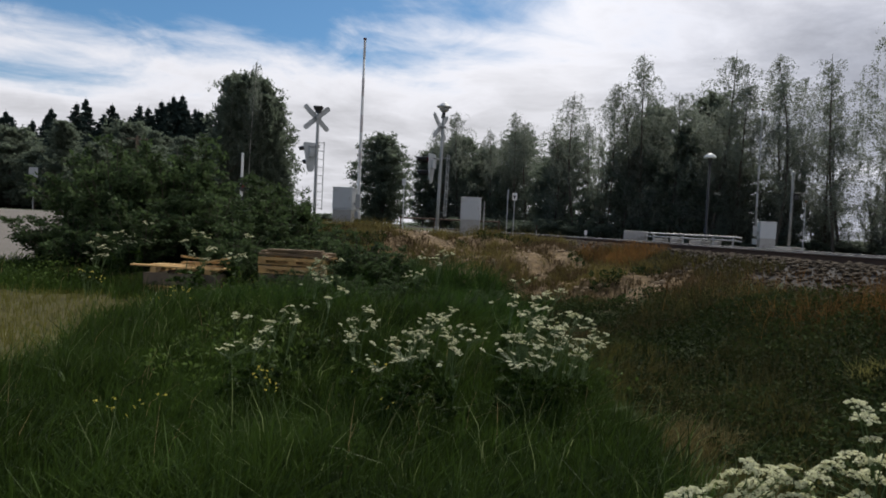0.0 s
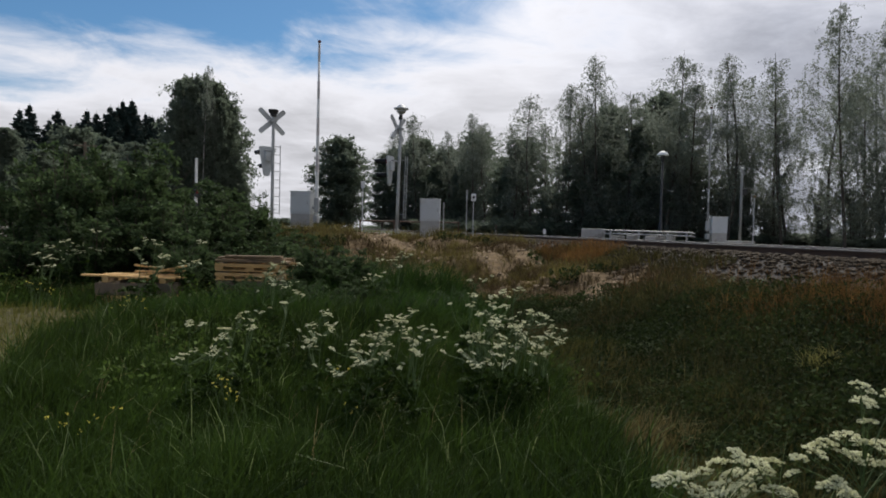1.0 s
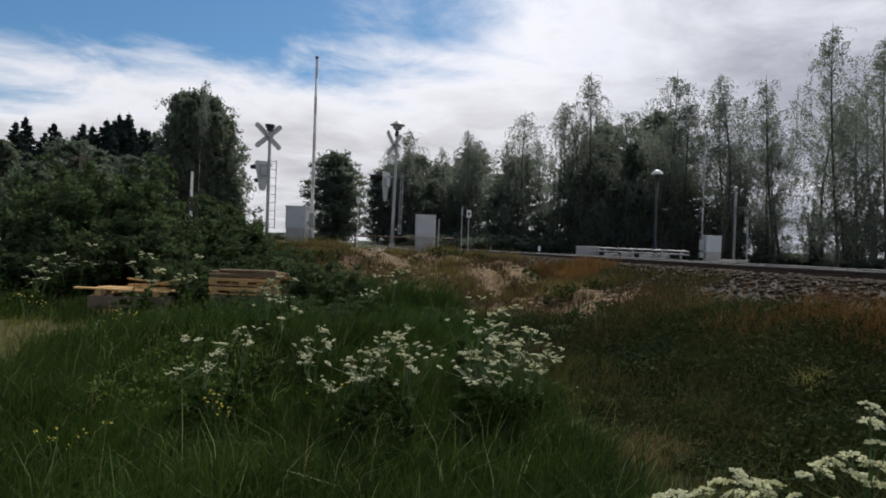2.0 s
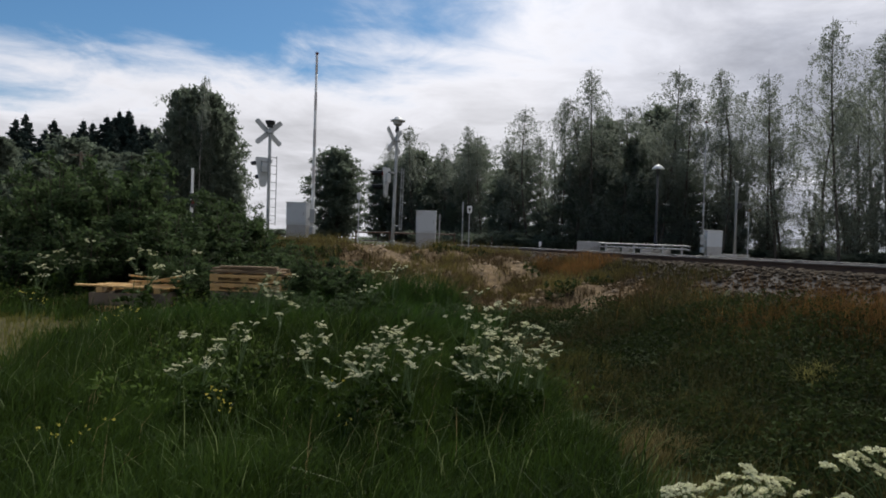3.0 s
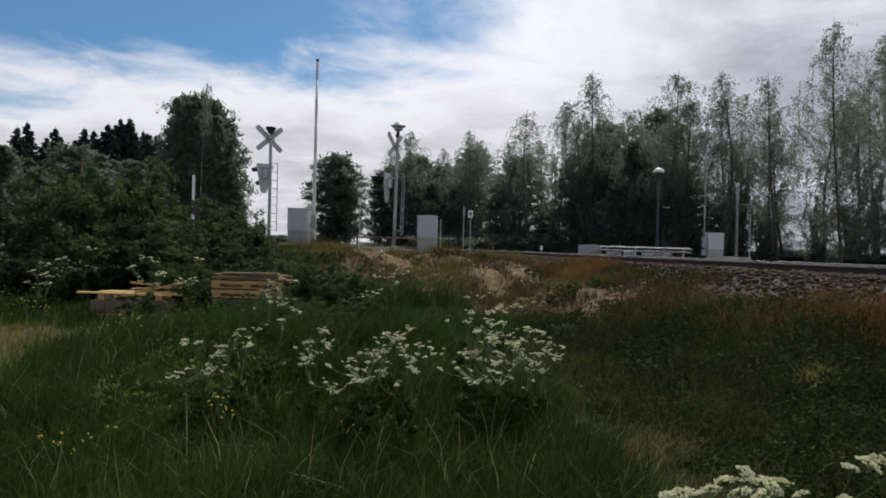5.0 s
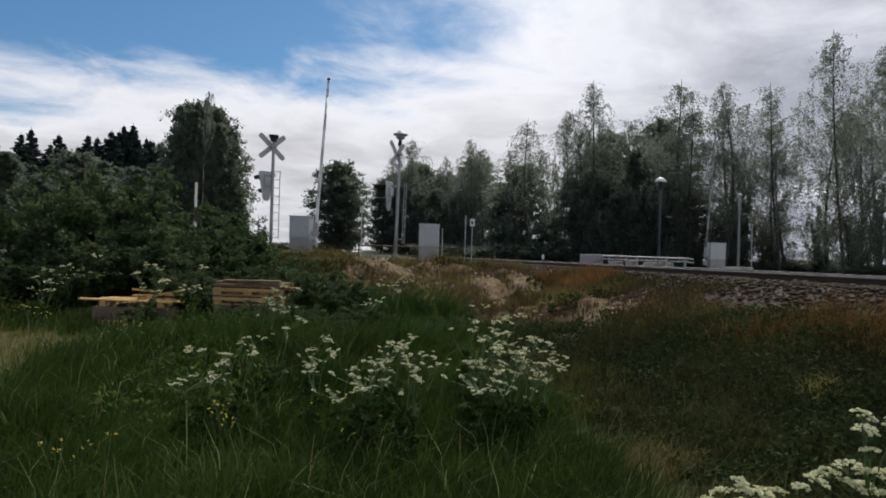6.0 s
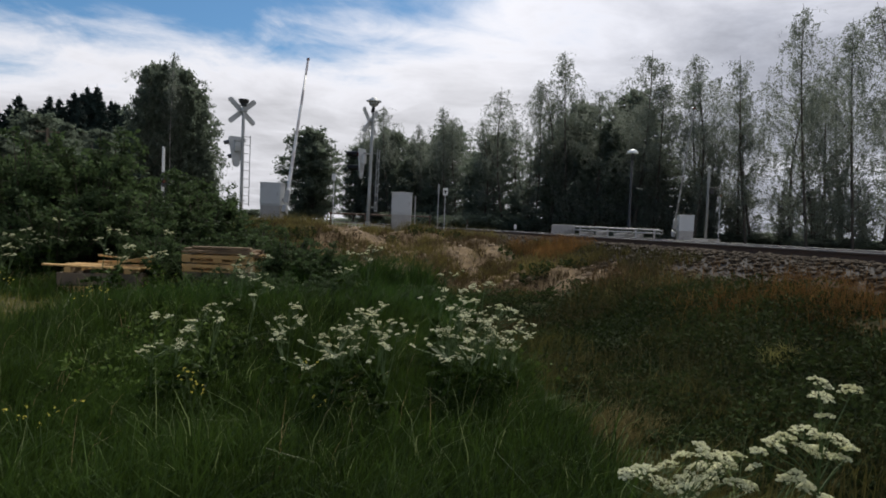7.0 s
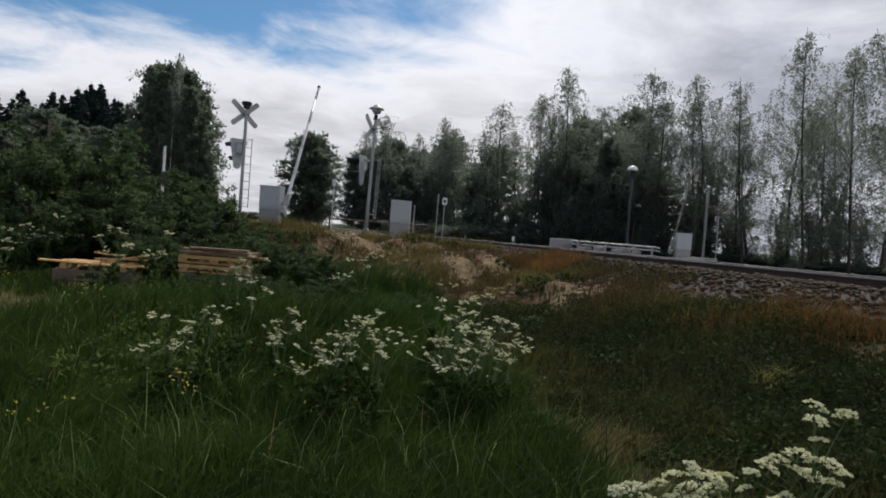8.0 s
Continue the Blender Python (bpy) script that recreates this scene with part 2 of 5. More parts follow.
def quads(name, verts, mat, parent=None, per=4):
    """Many loose faces of that many corners at once, from an array of corners."""
    n = len(verts) // per
    me = bpy.data.meshes.new(name)
    me.vertices.add(n * per)
    me.vertices.foreach_set("co", np.asarray(verts, np.float32).ravel())
    me.loops.add(n * per)
    me.loops.foreach_set("vertex_index", np.arange(n * per, dtype=np.int32))
    me.polygons.add(n)
    me.polygons.foreach_set("loop_start", np.arange(0, n * per, per, dtype=np.int32))
    me.update(calc_edges=True)
    me.materials.append(mat)
    ob = new(name, me)
    if parent is not None:
        ob.parent = parent
    return ob


def leaf_verts(rng, c, size, long=1.7, hang=0.0, tri=False):
    """Rhombic leaves at the points c, turned at random; hang pulls their tips down."""
    n = len(c)
    u = rng.normal(size=(n, 3))
    u[:, 2] -= hang
    u /= np.linalg.norm(u, axis=1, keepdims=True) + 1e-9
    v = np.cross(u, rng.normal(size=(n, 3)))
    v /= np.linalg.norm(v, axis=1, keepdims=True) + 1e-9
    s = (size * rng.uniform(0.6, 1.35, n))[:, None]
    u, v = u * s * long * 0.5, v * s * 0.5
    if tri:
        return np.stack([c - u, c + 0.3 * u + 1.3 * v, c + u - 0.7 * v], 1).reshape(-1, 3)
    return np.stack([c - u, c + v, c + u, c - v], 1).reshape(-1, 3)


# ---------------------------------------------------------------- the lie of the land
def smooth(a, b, v):
    t = np.clip((v - a) / (b - a), 0, 1)
    return t * t * (3 - 2 * t)


def off_track(x, y):
    """Metres from the middle of the track, counted towards the meadow."""
    return 8.56 - 0.966 * x - 0.259 * y


def waves(x, y, seed, n=7, low=0.15, high=1.2):
    rng = np.random.default_rng(seed)
    z = 0
    for k in range(n):
        f, a, p = low * (high / low) ** (k / (n - 1)), rng.uniform(0, 6.28), rng.uniform(0, 6.28)
        z = z + np.sin((x * math.cos(a) + y * math.sin(a)) * f * 6.28 + p + 1.3 * np.sin((y * math.cos(a) - x * math.sin(a)) * f * 3.1 + p * 2)) / (1 + k * 0.5)
    return z


def land(x, y):
    x, y = np.asarray(x, float), np.asarray(y, float)
    s = off_track(x, y)
    field = 0.05 * np.clip(y - 3.5, 0, 7.5)
    left = smooth(-7.0, -11.0, x)
    rise = smooth(11.3, 17.2, y) * (1 - left) + smooth(11, 30, y) * left
    field = field + rise * (1.38 - 0.17 * smooth(-3.4, -1.6, x) - field)
    emb = np.interp(s, [-400, -60, -9, -5, -2.2, 1.75, 2.35, 3.4, 5.4, 6.2], [0.2, 0.7, 1.05, 1.25, 1.30, 1.30, 1.02, 0.72, 0.02, -0.6])
    k = 0.12
    z = np.where(s < -2.2, emb, np.maximum(field, emb) + k * np.exp(-np.abs(field - emb) / k) * 0.35)
    far = smooth(60, 400, np.hypot(x, y))
    z = z * (1 - far) + far * 0.9
    rough = smooth(2.3, 3.2, s) * smooth(60, 30, np.hypot(x, y))
    hump = sand_mask(x, y)
    return z + rough * (0.035 * waves(x, y, 5) + hump * (0.055 * waves(x, y, 9, 8, 0.3, 2.2) + 0.03 * waves(x, y, 10, 6, 1.2, 2.8)))


def sand_mask(x, y):
    """Bare sandy soil on the slope below the crossing, along the foot of the ballast, and in one scar on the bank."""
    s = off_track(x, y)
    m = smooth(-4.5, -2.6, x) * smooth(11.0, 12.2, y) * smooth(19.5, 17.5, y) * smooth(1.9, 2.8, s) * smooth(-0.1, 1.1, waves(x, y, 61, 6, 0.12, 0.9))
    band = smooth(2.2, 2.6, s) * smooth(5.9, 4.7, s) * smooth(9.4, 10.8, y) * smooth(24, 20, y)
    scar = 0.6 * smooth(0.42, 0.1, np.hypot(x - 4.05, y - 5.7))
    bare = smooth(1.0, 0.35, np.hypot((x + 0.85) * 0.8, (y - 13.2) * 0.7))
    return np.clip(np.maximum(np.maximum(m, band), np.maximum(scar, bare)), 0, 1)


def gravel_mask(x, y):
    """The gravel road: it comes in from the side and runs over the crossing."""
    w = 0.5 * np.sin(y * 0.7) + 0.4 * np.sin(x * 0.9)
    lot = smooth(-9.6, -10.8, x + w * 0.6) * smooth(12.3, 13.6, y + w * 0.6)
    road = smooth(20.8, 21.6, y) * smooth(28.5, 27.5, y) * smooth(30, 24, x)
    return np.clip(np.maximum(lot * smooth(45, 38, y), road), 0, 1)


def path_mask(x, y):
    """The worn, dry strip beside the tall grass."""
    w = waves(x, y, 63, 6, 0.15, 1.4)
    return np.clip(smooth(-2.7, -3.9, x + 0.30 * (y - 4) + w * 0.35) * smooth(10.2, 8.5, y) * smooth(-3, 1, y), 0, 1)


def ground_z(x, y):
    return float(land(x, y))


def build_ground():
    def axis(a, b, step, far):
        inner = np.arange(a, b + step / 2, step)
        out = [step]
        while sum(out) < far:
            out.append(out[-1] * 1.25)
        o = np.cumsum(out)
        return np.concatenate([(a - o)[::-1], inner, b + o])
    xs, ys = axis(-16, 16, 0.16, 2600), axis(0, 30, 0.16, 2600)
    X, Y = np.meshgrid(xs, ys)
    Z = land(X, Y)
    nx, ny = len(xs), len(ys)
    i = np.arange(nx * ny).reshape(ny, nx)
    f = np.stack([i[:-1, :-1], i[:-1, 1:], i[1:, 1:], i[1:, :-1]], -1).reshape(-1, 4)
    me = bpy.data.meshes.new("ground")
    me.from_pydata(np.stack([X, Y, Z], -1).reshape(-1, 3).tolist(), [], f.tolist())
    for p in me.polygons:
        p.use_smooth = True
    s = off_track(X, Y)
    for key, val in (("sand", sand_mask(X, Y)), ("gravel", gravel_mask(X, Y)), ("path", path_mask(X, Y)), ("ballast", smooth(2.5, 2.2, s) * smooth(-4.2, -3.6, s))):
        at = me.attributes.new(key, "FLOAT", "POINT")
        at.data.foreach_set("value", val.ravel().astype(np.float32))
    me.materials.append(ground_material())
    return tagged(new("ground", me), "grassy meadow with bare sand, gravel and a railway bank", "ground", kind="structure")


def ground_material():
    m = bpy.data.materials.new("earth_sand_and_turf")
    m.use_nodes = True
    nt = m.node_tree
    N, Lk = nt.nodes.new, nt.links.new
    b = nt.nodes["Principled BSDF"]
    b.inputs["Roughness"].default_value = 0.95
    b.inputs["Specular IOR Level"].default_value = 0.2
    co = N("ShaderNodeTexCoord")

    def noise_(scale, detail=6.0, rough=0.6):
        n = N("ShaderNodeTexNoise")
        n.inputs["Scale"].default_value, n.inputs["Detail"].default_value, n.inputs["Roughness"].default_value = scale, detail, rough
        Lk(co.outputs["Object"], n.inputs["Vector"])
        return n.outputs[0]

    def ramp(fac, *stops):
        r = N("ShaderNodeValToRGB")
        while len(r.color_ramp.elements) < len(stops):
            r.color_ramp.elements.new(0.5)
        for e, (p, c) in zip(r.color_ramp.elements, stops):
            e.position, e.color = p, (*c, 1)
        Lk(fac, r.inputs[0])
        return r.outputs[0]

    def mask(key, n, wob):
        a = N("ShaderNodeAttribute")
        a.attribute_name = key
        mm = N("ShaderNodeMath"); mm.operation = "MULTIPLY_ADD"
        Lk(n, mm.inputs[0]); mm.inputs[1].default_value = wob
        Lk(a.outputs["Fac"], mm.inputs[2])
        r = N("ShaderNodeMapRange")
        r.inputs["From Min"].default_value, r.inputs["From Max"].default_value = 0.5 * wob + 0.38, 0.5 * wob + 0.62
        Lk(mm.outputs[0], r.inputs["Value"])
        return r.outputs[0]

    def mix(f, a, c):
        x = N("ShaderNodeMix"); x.data_type = "RGBA"
        Lk(f, x.inputs["Factor"]); Lk(a, x.inputs[6]); Lk(c, x.inputs[7])
        return x.outputs[2]
    big, mid, fine, tiny = noise_(0.5), noise_(2.2), noise_(12), noise_(60, 4)
    turf = ramp(mid, (0.3, (0.022, 0.033, 0.010)), (0.55, (0.040, 0.056, 0.017)), (0.78, (0.085, 0.075, 0.032)))
    sand = ramp(noise_(7, 8, 0.7), (0.3, (0.050, 0.034, 0.016)), (0.50, (0.130, 0.086, 0.041)), (0.75, (0.265, 0.185, 0.098)))
    grav = ramp(tiny, (0.3, (0.11, 0.10, 0.088)), (0.6, (0.19, 0.172, 0.15)), (0.8, (0.29, 0.265, 0.235)))
    dry = ramp(fine, (0.3, (0.045, 0.045, 0.016)), (0.55, (0.08, 0.072, 0.028)), (0.8, (0.16, 0.13, 0.07)))
    bal = ramp(tiny, (0.3, (0.035, 0.031, 0.027)), (0.7, (0.10, 0.09, 0.08)))
    c = mix(mask("path", mid, 0.9), turf, dry)
    c = mix(mask("sand", noise_(4.0, 9, 0.75), 1.7), c, sand)
    c = mix(mask("gravel", mid, 0.3), c, grav)
    c = mix(mask("ballast", fine, 0.2), c, bal)
    Lk(c, b.inputs["Base Color"])
    bp = N("ShaderNodeBump")
    bp.inputs["Strength"].default_value, bp.inputs["Distance"].default_value = 0.6, 0.04
    Lk(fine, bp.inputs["Height"])
    Lk(bp.outputs[0], b.inputs["Normal"])
    return m


build_ground()


# ---------------------------------------------------------------- the railway
ALONG = Vector((-0.259, 0.966, 0)).normalized()
ACROSS = Vector((-0.966, -0.259, 0)).normalized()      # towards the meadow
TRACK0 = Vector((3.5, 20.0, 0))


def on_track(along, s, z):
    return TRACK0 + ALONG * along + ACROSS * s + Vector((0, 0, z))


def rail_profile():
    return [(-0.07, 0), (0.07, 0), (0.07, 0.012), (0.012, 0.03), (0.010, 0.125), (0.036, 0.135), (0.036, 0.168), (0.028, 0.172),
            (-0.028, 0.172), (-0.036, 0.168), (-0.036, 0.135), (-0.010, 0.125), (-0.012, 0.03), (-0.07, 0.012)]


def build_track():
    tr = thing("railway_track", on_track(0, 0, 1.27), 15.0, "single railway track with rusty rails on concrete sleepers", "railway track")
    for s in (-0.78, 0.78):
        bm = plate(rail_profile(), 130.0)
        bm.transform(Matrix.Translation((s, -25, 0)))
        part("rail", bm, RUST, tr)
        head = box((0.076, 130, 0.022), (s, 40, 0.165), None, 0.006)
        part("rail_head", head, RAILTOP, tr, "polished running surface of the rail")
    bm = bmesh.new()
    add_box(bm, (2.5, 0.24, 0.2), (0, 0, -0.105), None, 0.02)
    first = part("sleeper", bm, SLEEPER, tr)
    for k in range(-32, 80):
        ob = new("sleeper", first.data)
        ob.parent = tr
        ob.location = (random.uniform(-0.01, 0.01), k * 0.61 + 0.3, 0)
    first.location = (0, 0.0, 0)
    return tr


def build_ballast():
    """Crushed stone on both shoulders of the track."""
    rng = np.random.default_rng(11)
    base = []
    for k in range(8):
        bm = bmesh.new()
        bmesh.ops.create_icosphere(bm, subdivisions=1, radius=1.0)
        vs = np.array([v.co[:] for v in bm.verts]) * rng.uniform(0.65, 1.2, (len(bm.verts), 1)) * np.array([1.1, 0.85, 0.62])
        fs = np.array([[v.index for v in f.verts] for f in bm.faces])
        bm.free()
        base.append(vs[fs].reshape(-1, 3))
    out = []
    n = 15000
    al = -17 + 32 * rng.beta(1.0, 1.9, n)
    s = np.where(rng.random(n) < 0.88, rng.uniform(0.95, 2.5, n), rng.uniform(-2.0, 0.9, n))
    s += np.where(s > 2.2, rng.exponential(0.12, n), 0)
    P = np.array(TRACK0)[None] + al[:, None] * np.array(ALONG) + s[:, None] * np.array(ACROSS)
    z = land(P[:, 0], P[:, 1])
    rad = 0.014 + 0.05 * rng.random(n) ** 2.2
    ang = rng.uniform(0, 6.28, n)
    for i in range(n):
        c, q = math.cos(ang[i]), math.sin(ang[i])
        b = base[i % 8] * rad[i]
        out.append(b @ np.array([[c, q, 0], [-q, c, 0], [0, 0, 1]]) + [P[i, 0], P[i, 1], z[i] + rad[i] * rng.uniform(-0.2, 0.6)])
    ob = quads("ballast_stones", np.concatenate(out), STONE, per=3)
    return tagged(ob, "grey crushed stone ballast along the track", "ballast", kind="stuff")


# ---------------------------------------------------------------- the level crossing
def crossing_mast(at, height, turn, cross_z, sig_z, top, lean=0.0, sig_side=0.24, out=0.0, wide=0.76, rung_w=0.13):
    """A warning mast: crossbuck, three-lamp panel (its front at -y), ladder, and a bell or a lamp on top."""
    m = thing("crossing_signal_mast", at, turn, "grey steel level crossing mast with crossbuck and warning lights", "signal mast", "crossing masts")
    m.matrix_world = pose(*at, 0, lean, 0) @ pose(0, 0, 0, 0, 0, turn)
    part("post", tube([(0, 0, -0.3), (0, 0, 1.2), (0, 0, height - (0.18 if top == "bell" else 0.62)), (0, 0, height - 0.16)], [0.055, 0.052, 0.048, 0.045 if top == "bell" else 0.026], 14), GALV, m, smooth=True)
    part("base_plate", lathe([(0.17, -0.02), (0.17, 0.02), (0.09, 0.03), (0.085, 0.22), (0.07, 0.23)], 16), GALV, m)
    for a in (41, -41):
        bm = plate(rounded([(-0.56, -0.08), (0.56, -0.08), (0.56, 0.08), (-0.56, 0.08)], 0.075, 4), 0.025)
        bm.transform(Matrix.Translation((0, -0.10 if a > 0 else -0.13, cross_z)) @ Matrix.Rotation(radians(a), 4, "Y"))
        arm = part("crossbuck_board", bm, GREYBOX, m, "pale grey back of the crossbuck board")
        edge = plate(rounded([(-0.54, -0.065), (0.54, -0.065), (0.54, 0.065), (-0.54, 0.065)], 0.04, 3), 0.004)
        edge.transform(Matrix.Translation((0, -0.105 if a > 0 else -0.135, cross_z)) @ Matrix.Rotation(radians(a), 4, "Y"))
        part("board_face", edge, YELLOW, arm)
    part("clamp", box((0.2, 0.2, 0.07), (0, -0.03, cross_z), None, 0.012), GALV, m)
    # three-cornered lamp panel, point down
    tri = rounded([(-0.36 * wide, 0.40), (0.36 * wide, 0.40), (0.12 * wide, -0.54), (-0.12 * wide, -0.54)], 0.09, 5)
    bm = plate(tri, 0.05, Matrix.Translation((sig_side, -0.16 - out, sig_z)))
    panel = part("signal_panel", bm, GREYBOX, m, "grey back of the lamp panel")
    bm = plate([(x * 0.97, z * 0.97) for x, z in tri], 0.006, Matrix.Translation((sig_side, -0.169 - out, sig_z)))
    part("panel_face", bm, BLACK, panel, "black face of the lamp panel")
    for x, z in ((-0.19 * wide, 0.22), (0.19 * wide, 0.22), (0.0, -0.2)):
        bm = bmesh.new()
        ring = [(0.088 * math.cos(a), 0.088 * math.sin(a)) for a in (math.pi * k / 6.6 - 0.9 for k in range(12))]
        pr = [bm.verts.new((sig_side + x + px, -0.17 - out, sig_z + z + pz)) for px, pz in ring]
        fr = [bm.verts.new((sig_side + x + px * 1.05, (-0.64 if 2 < k < 9 else -0.56) - out, sig_z + z + pz * 0.95)) for k, (px, pz) in enumerate(ring)]
        for k in range(11):
            bm.faces.new((pr[k], pr[k + 1], fr[k + 1], fr[k]))
        bmesh.ops.solidify(bm, geom=bm.faces[:], thickness=0.008)
        part("hood", bm, BLACK, panel, "black lamp hood")
        lens = lathe([(0.001, 0.03), (0.06, 0.022), (0.1, 0.0), (0.1, -0.03)], 16)
        lens.transform(Matrix.Translation((sig_side + x, -0.175 - out, sig_z + z)) @ Matrix.Rotation(radians(90), 4, "X"))
        part("lens", lens, LENS, panel)
    part("panel_back_box", box((0.2, 0.10, 0.3), (sig_side, -0.06 - out, sig_z + 0.08), None, 0.03), GREYBOX, panel)
    part("bracket", box((0.36, 0.06 + out, 0.05), (sig_side / 2, -0.04 - out / 2, sig_z + 0.26), None, 0.01), GALV, m)
    # ladder on the far side
    lad = new("ladder")
    lad.parent = m
    for x in (-rung_w, rung_w):
        part("stile", tube([(x, 0.26, 0.55), (x, 0.26, sig_z + 0.42)], [0.014, 0.014], 6), GALV, lad)
    rung = None
    z = 0.6
    while z < sig_z + 0.4:
        if rung is None:
            rung = part("rung", tube([(-rung_w, 0.26, 0), (rung_w, 0.26, 0)], [0.011, 0.011], 6), GALV, lad)
            rung.location.z = z
        else:
            r = new("rung", rung.data)
            r.parent, r.location = lad, (0, 0, z)
        z += 0.26
    for z in (0.7, sig_z + 0.3):
        part("stay", tube([(0, 0.05, z), (0, 0.26, z)], [0.012, 0.012], 6), GALV, lad)
    if top == "bell":
        part("bell", lathe([(0.05, height - 0.22), (0.10, height - 0.2), (0.10, height - 0.13), (0.14, height - 0.1), (0.16, height - 0.02), (0.15, height), (0.02, height + 0.02)], 18), BLACK, m, "dark warning bell")
    else:
        part("bell", lathe([(0.03, height - 0.48), (0.05, height - 0.45), (0.05, height - 0.32), (0.02, height - 0.30)], 10), BLACK, m)
        part("lamp_body", lathe([(0.03, height - 0.30), (0.10, height - 0.27), (0.145, height - 0.22), (0.15, height - 0.16), (0.11, height - 0.13)], 18), GALV, m, "grey bowl under the shade")
        part("lamp_shade", lathe([(0.22, height - 0.145), (0.24, height - 0.13), (0.235, height - 0.105), (0.15, height - 0.08), (0.125, height - 0.04), (0.07, height), (0.02, height + 0.02)], 24), GREYBOX, m, "pale flat lamp shade with a domed top", smooth=True)
        part("cord", tube([(0.1, 0, height - 0.28), (0.1, 0, height - 0.40), (0.1, 0, height - 0.41), (0.1, 0, height - 0.50)], [0.012, 0.012, 0.03, 0.03], 8), BLACK, m, "short dark hanging fitting")
    return m


def cabinet(at, turn, w=0.62, d=0.45, upper=0.67, lower=0.66, label="light grey steel equipment cabinet on a concrete plinth", name="equipment_cabinet"):
    c = thing(name, at, turn, label, "cabinet")
    part("plinth", box((w * 0.97, d * 0.95, lower + 0.3), (0, 0, (lower - 0.3) / 2), None, 0.015), CONCRETE, c, "darker concrete plinth")
    part("body", box((w, d, upper), (0, 0, lower + upper / 2 - 0.012), None, 0.012), GREYBOX, c)
    part("roof", box((w + 0.03, d + 0.04, 0.03), (0, 0, lower + upper), None, 0.01), GREYBOX, c)
    door = part("door", box((w - 0.05, 0.018, upper - 0.09), (0, -d / 2 - 0.008, lower + upper / 2), None, 0.005), GREYBOX, c)
    part("handle", box((0.02, 0.03, 0.12), (w * 0.38, -d / 2 - 0.028, lower + upper / 2), None, 0.005), GALV, door)
    for z in (0.2, 0.8):
        part("hinge", box((0.015, 0.02, 0.06), (-w / 2 + 0.018, -d / 2 - 0.02, lower + upper * z), None, 0.003), GALV, door)
    return c


def barrier(at, turn, length, side, label, thick=1.0, paint=WHITE, sleeve=FADED):
    """A barrier machine on its plinth; the boom stands up beside it and falls towards +y."""
    c = cabinet(at, turn, label=label, name="crossing_barrier")
    tagged(c, category="barrier", group="crossing barriers")
    x = side * 0.44
    part("shaft", tube([(side * 0.28, 0, 0.86), (side * 0.52, 0, 0.86)], [0.05, 0.05], 12), GALV, c)
    boom = part("boom", tube([(0, 0, -0.30), (0, 0, 0.1), (0, 0, length * 0.5), (0, 0, length)], [thick * r for r in (0.055, 0.055, 0.046, 0.032)], 12), paint, c, "long pale boom", smooth=True)
    boom.location = (x, 0, 0.86)
    part("boom_clamp", box((0.15, 0.13, 0.42), (0, 0, 0.08), None, 0.015), GALV, boom)
    part("counterweight", box((0.12, 0.30, 0.22), (0, 0, -0.36), None, 0.02), GALV, boom)
    for k in range(1, 8, 2):          # worn reflective sleeves
        z0, z1 = length * (0.1 + 0.11 * k), length * (0.21 + 0.11 * k)
        r0, r1 = thick * (0.055 - 0.023 * z0 / length), thick * (0.055 - 0.023 * z1 / length)
        part("boom_sleeve", lathe([(r0, z0), (r0 + 0.003, z0 + 0.01), (r1 + 0.003, z1 - 0.01), (r1, z1)], 12), sleeve, boom, "faded reflective sleeve", smooth=True)
    for z in (0.985,):
        part("boom_lamp", lathe([(0.02, length * z), (0.052, length * z + 0.01), (0.052, length * z + 0.07), (0.02, length * z + 0.08)], 12), LENS, boom)
    return c, boom


build_track()
build_ballast()
# the crossing side of the meadow
crossing_mast((-5.86, 20.8, 1.38), 3.86, 180 + 40, 3.50, 2.30, "bell", 0.0, 0.14)
crossing_mast((-1.90, 21.0, 1.34), 4.17, 180 + 66, 3.42, 2.12, "lamp", 1.0, 0.28, 0.04, 0.62, 0.07)
near_barrier, near_boom = barrier((-4.70, 20.0, 1.30), -5.0, 5.05, 1, "grey barrier machine with a white boom that is falling")
cabinet((-0.81, 20.5, 1.18), 0.0)
# beyond the track
far_barrier, far_boom = barrier((11.08, 28.0, 1.05), 175.0, 5.1, 1, "grey barrier machine with a thin pale boom beyond the track", 0.72, DULL, GALV)


def far_mast(at, turn):
    m = thing("signal_post", at, turn, "slim grey steel signal post beyond the track", "signal post")
    part("post", tube([(0, 0, -0.2), (0, 0, 3.2)], [0.055, 0.048], 12), DULL, m, smooth=True)
    part("lamp_head", box((0.20, 0.12, 0.26), (0.14, 0.0, 2.25), None, 0.04), BLACK, m)
    part("hood", box((0.5, 0.2, 0.03), (0.28, -0.06, 2.42), None, 0.01), DULL, m)
    part("cap", lathe([(0.075, 3.18), (0.08, 3.2), (0.08, 3.28), (0.03, 3.31)], 12), GALV, m)
    part("foot", box((1.3, 0.5, 0.28), (-0.1, 0, 0.06), None, 0.03), CONCRETE, m, "concrete foot")
    return m


far_mast((12.0, 28.0, 1.2), 0)


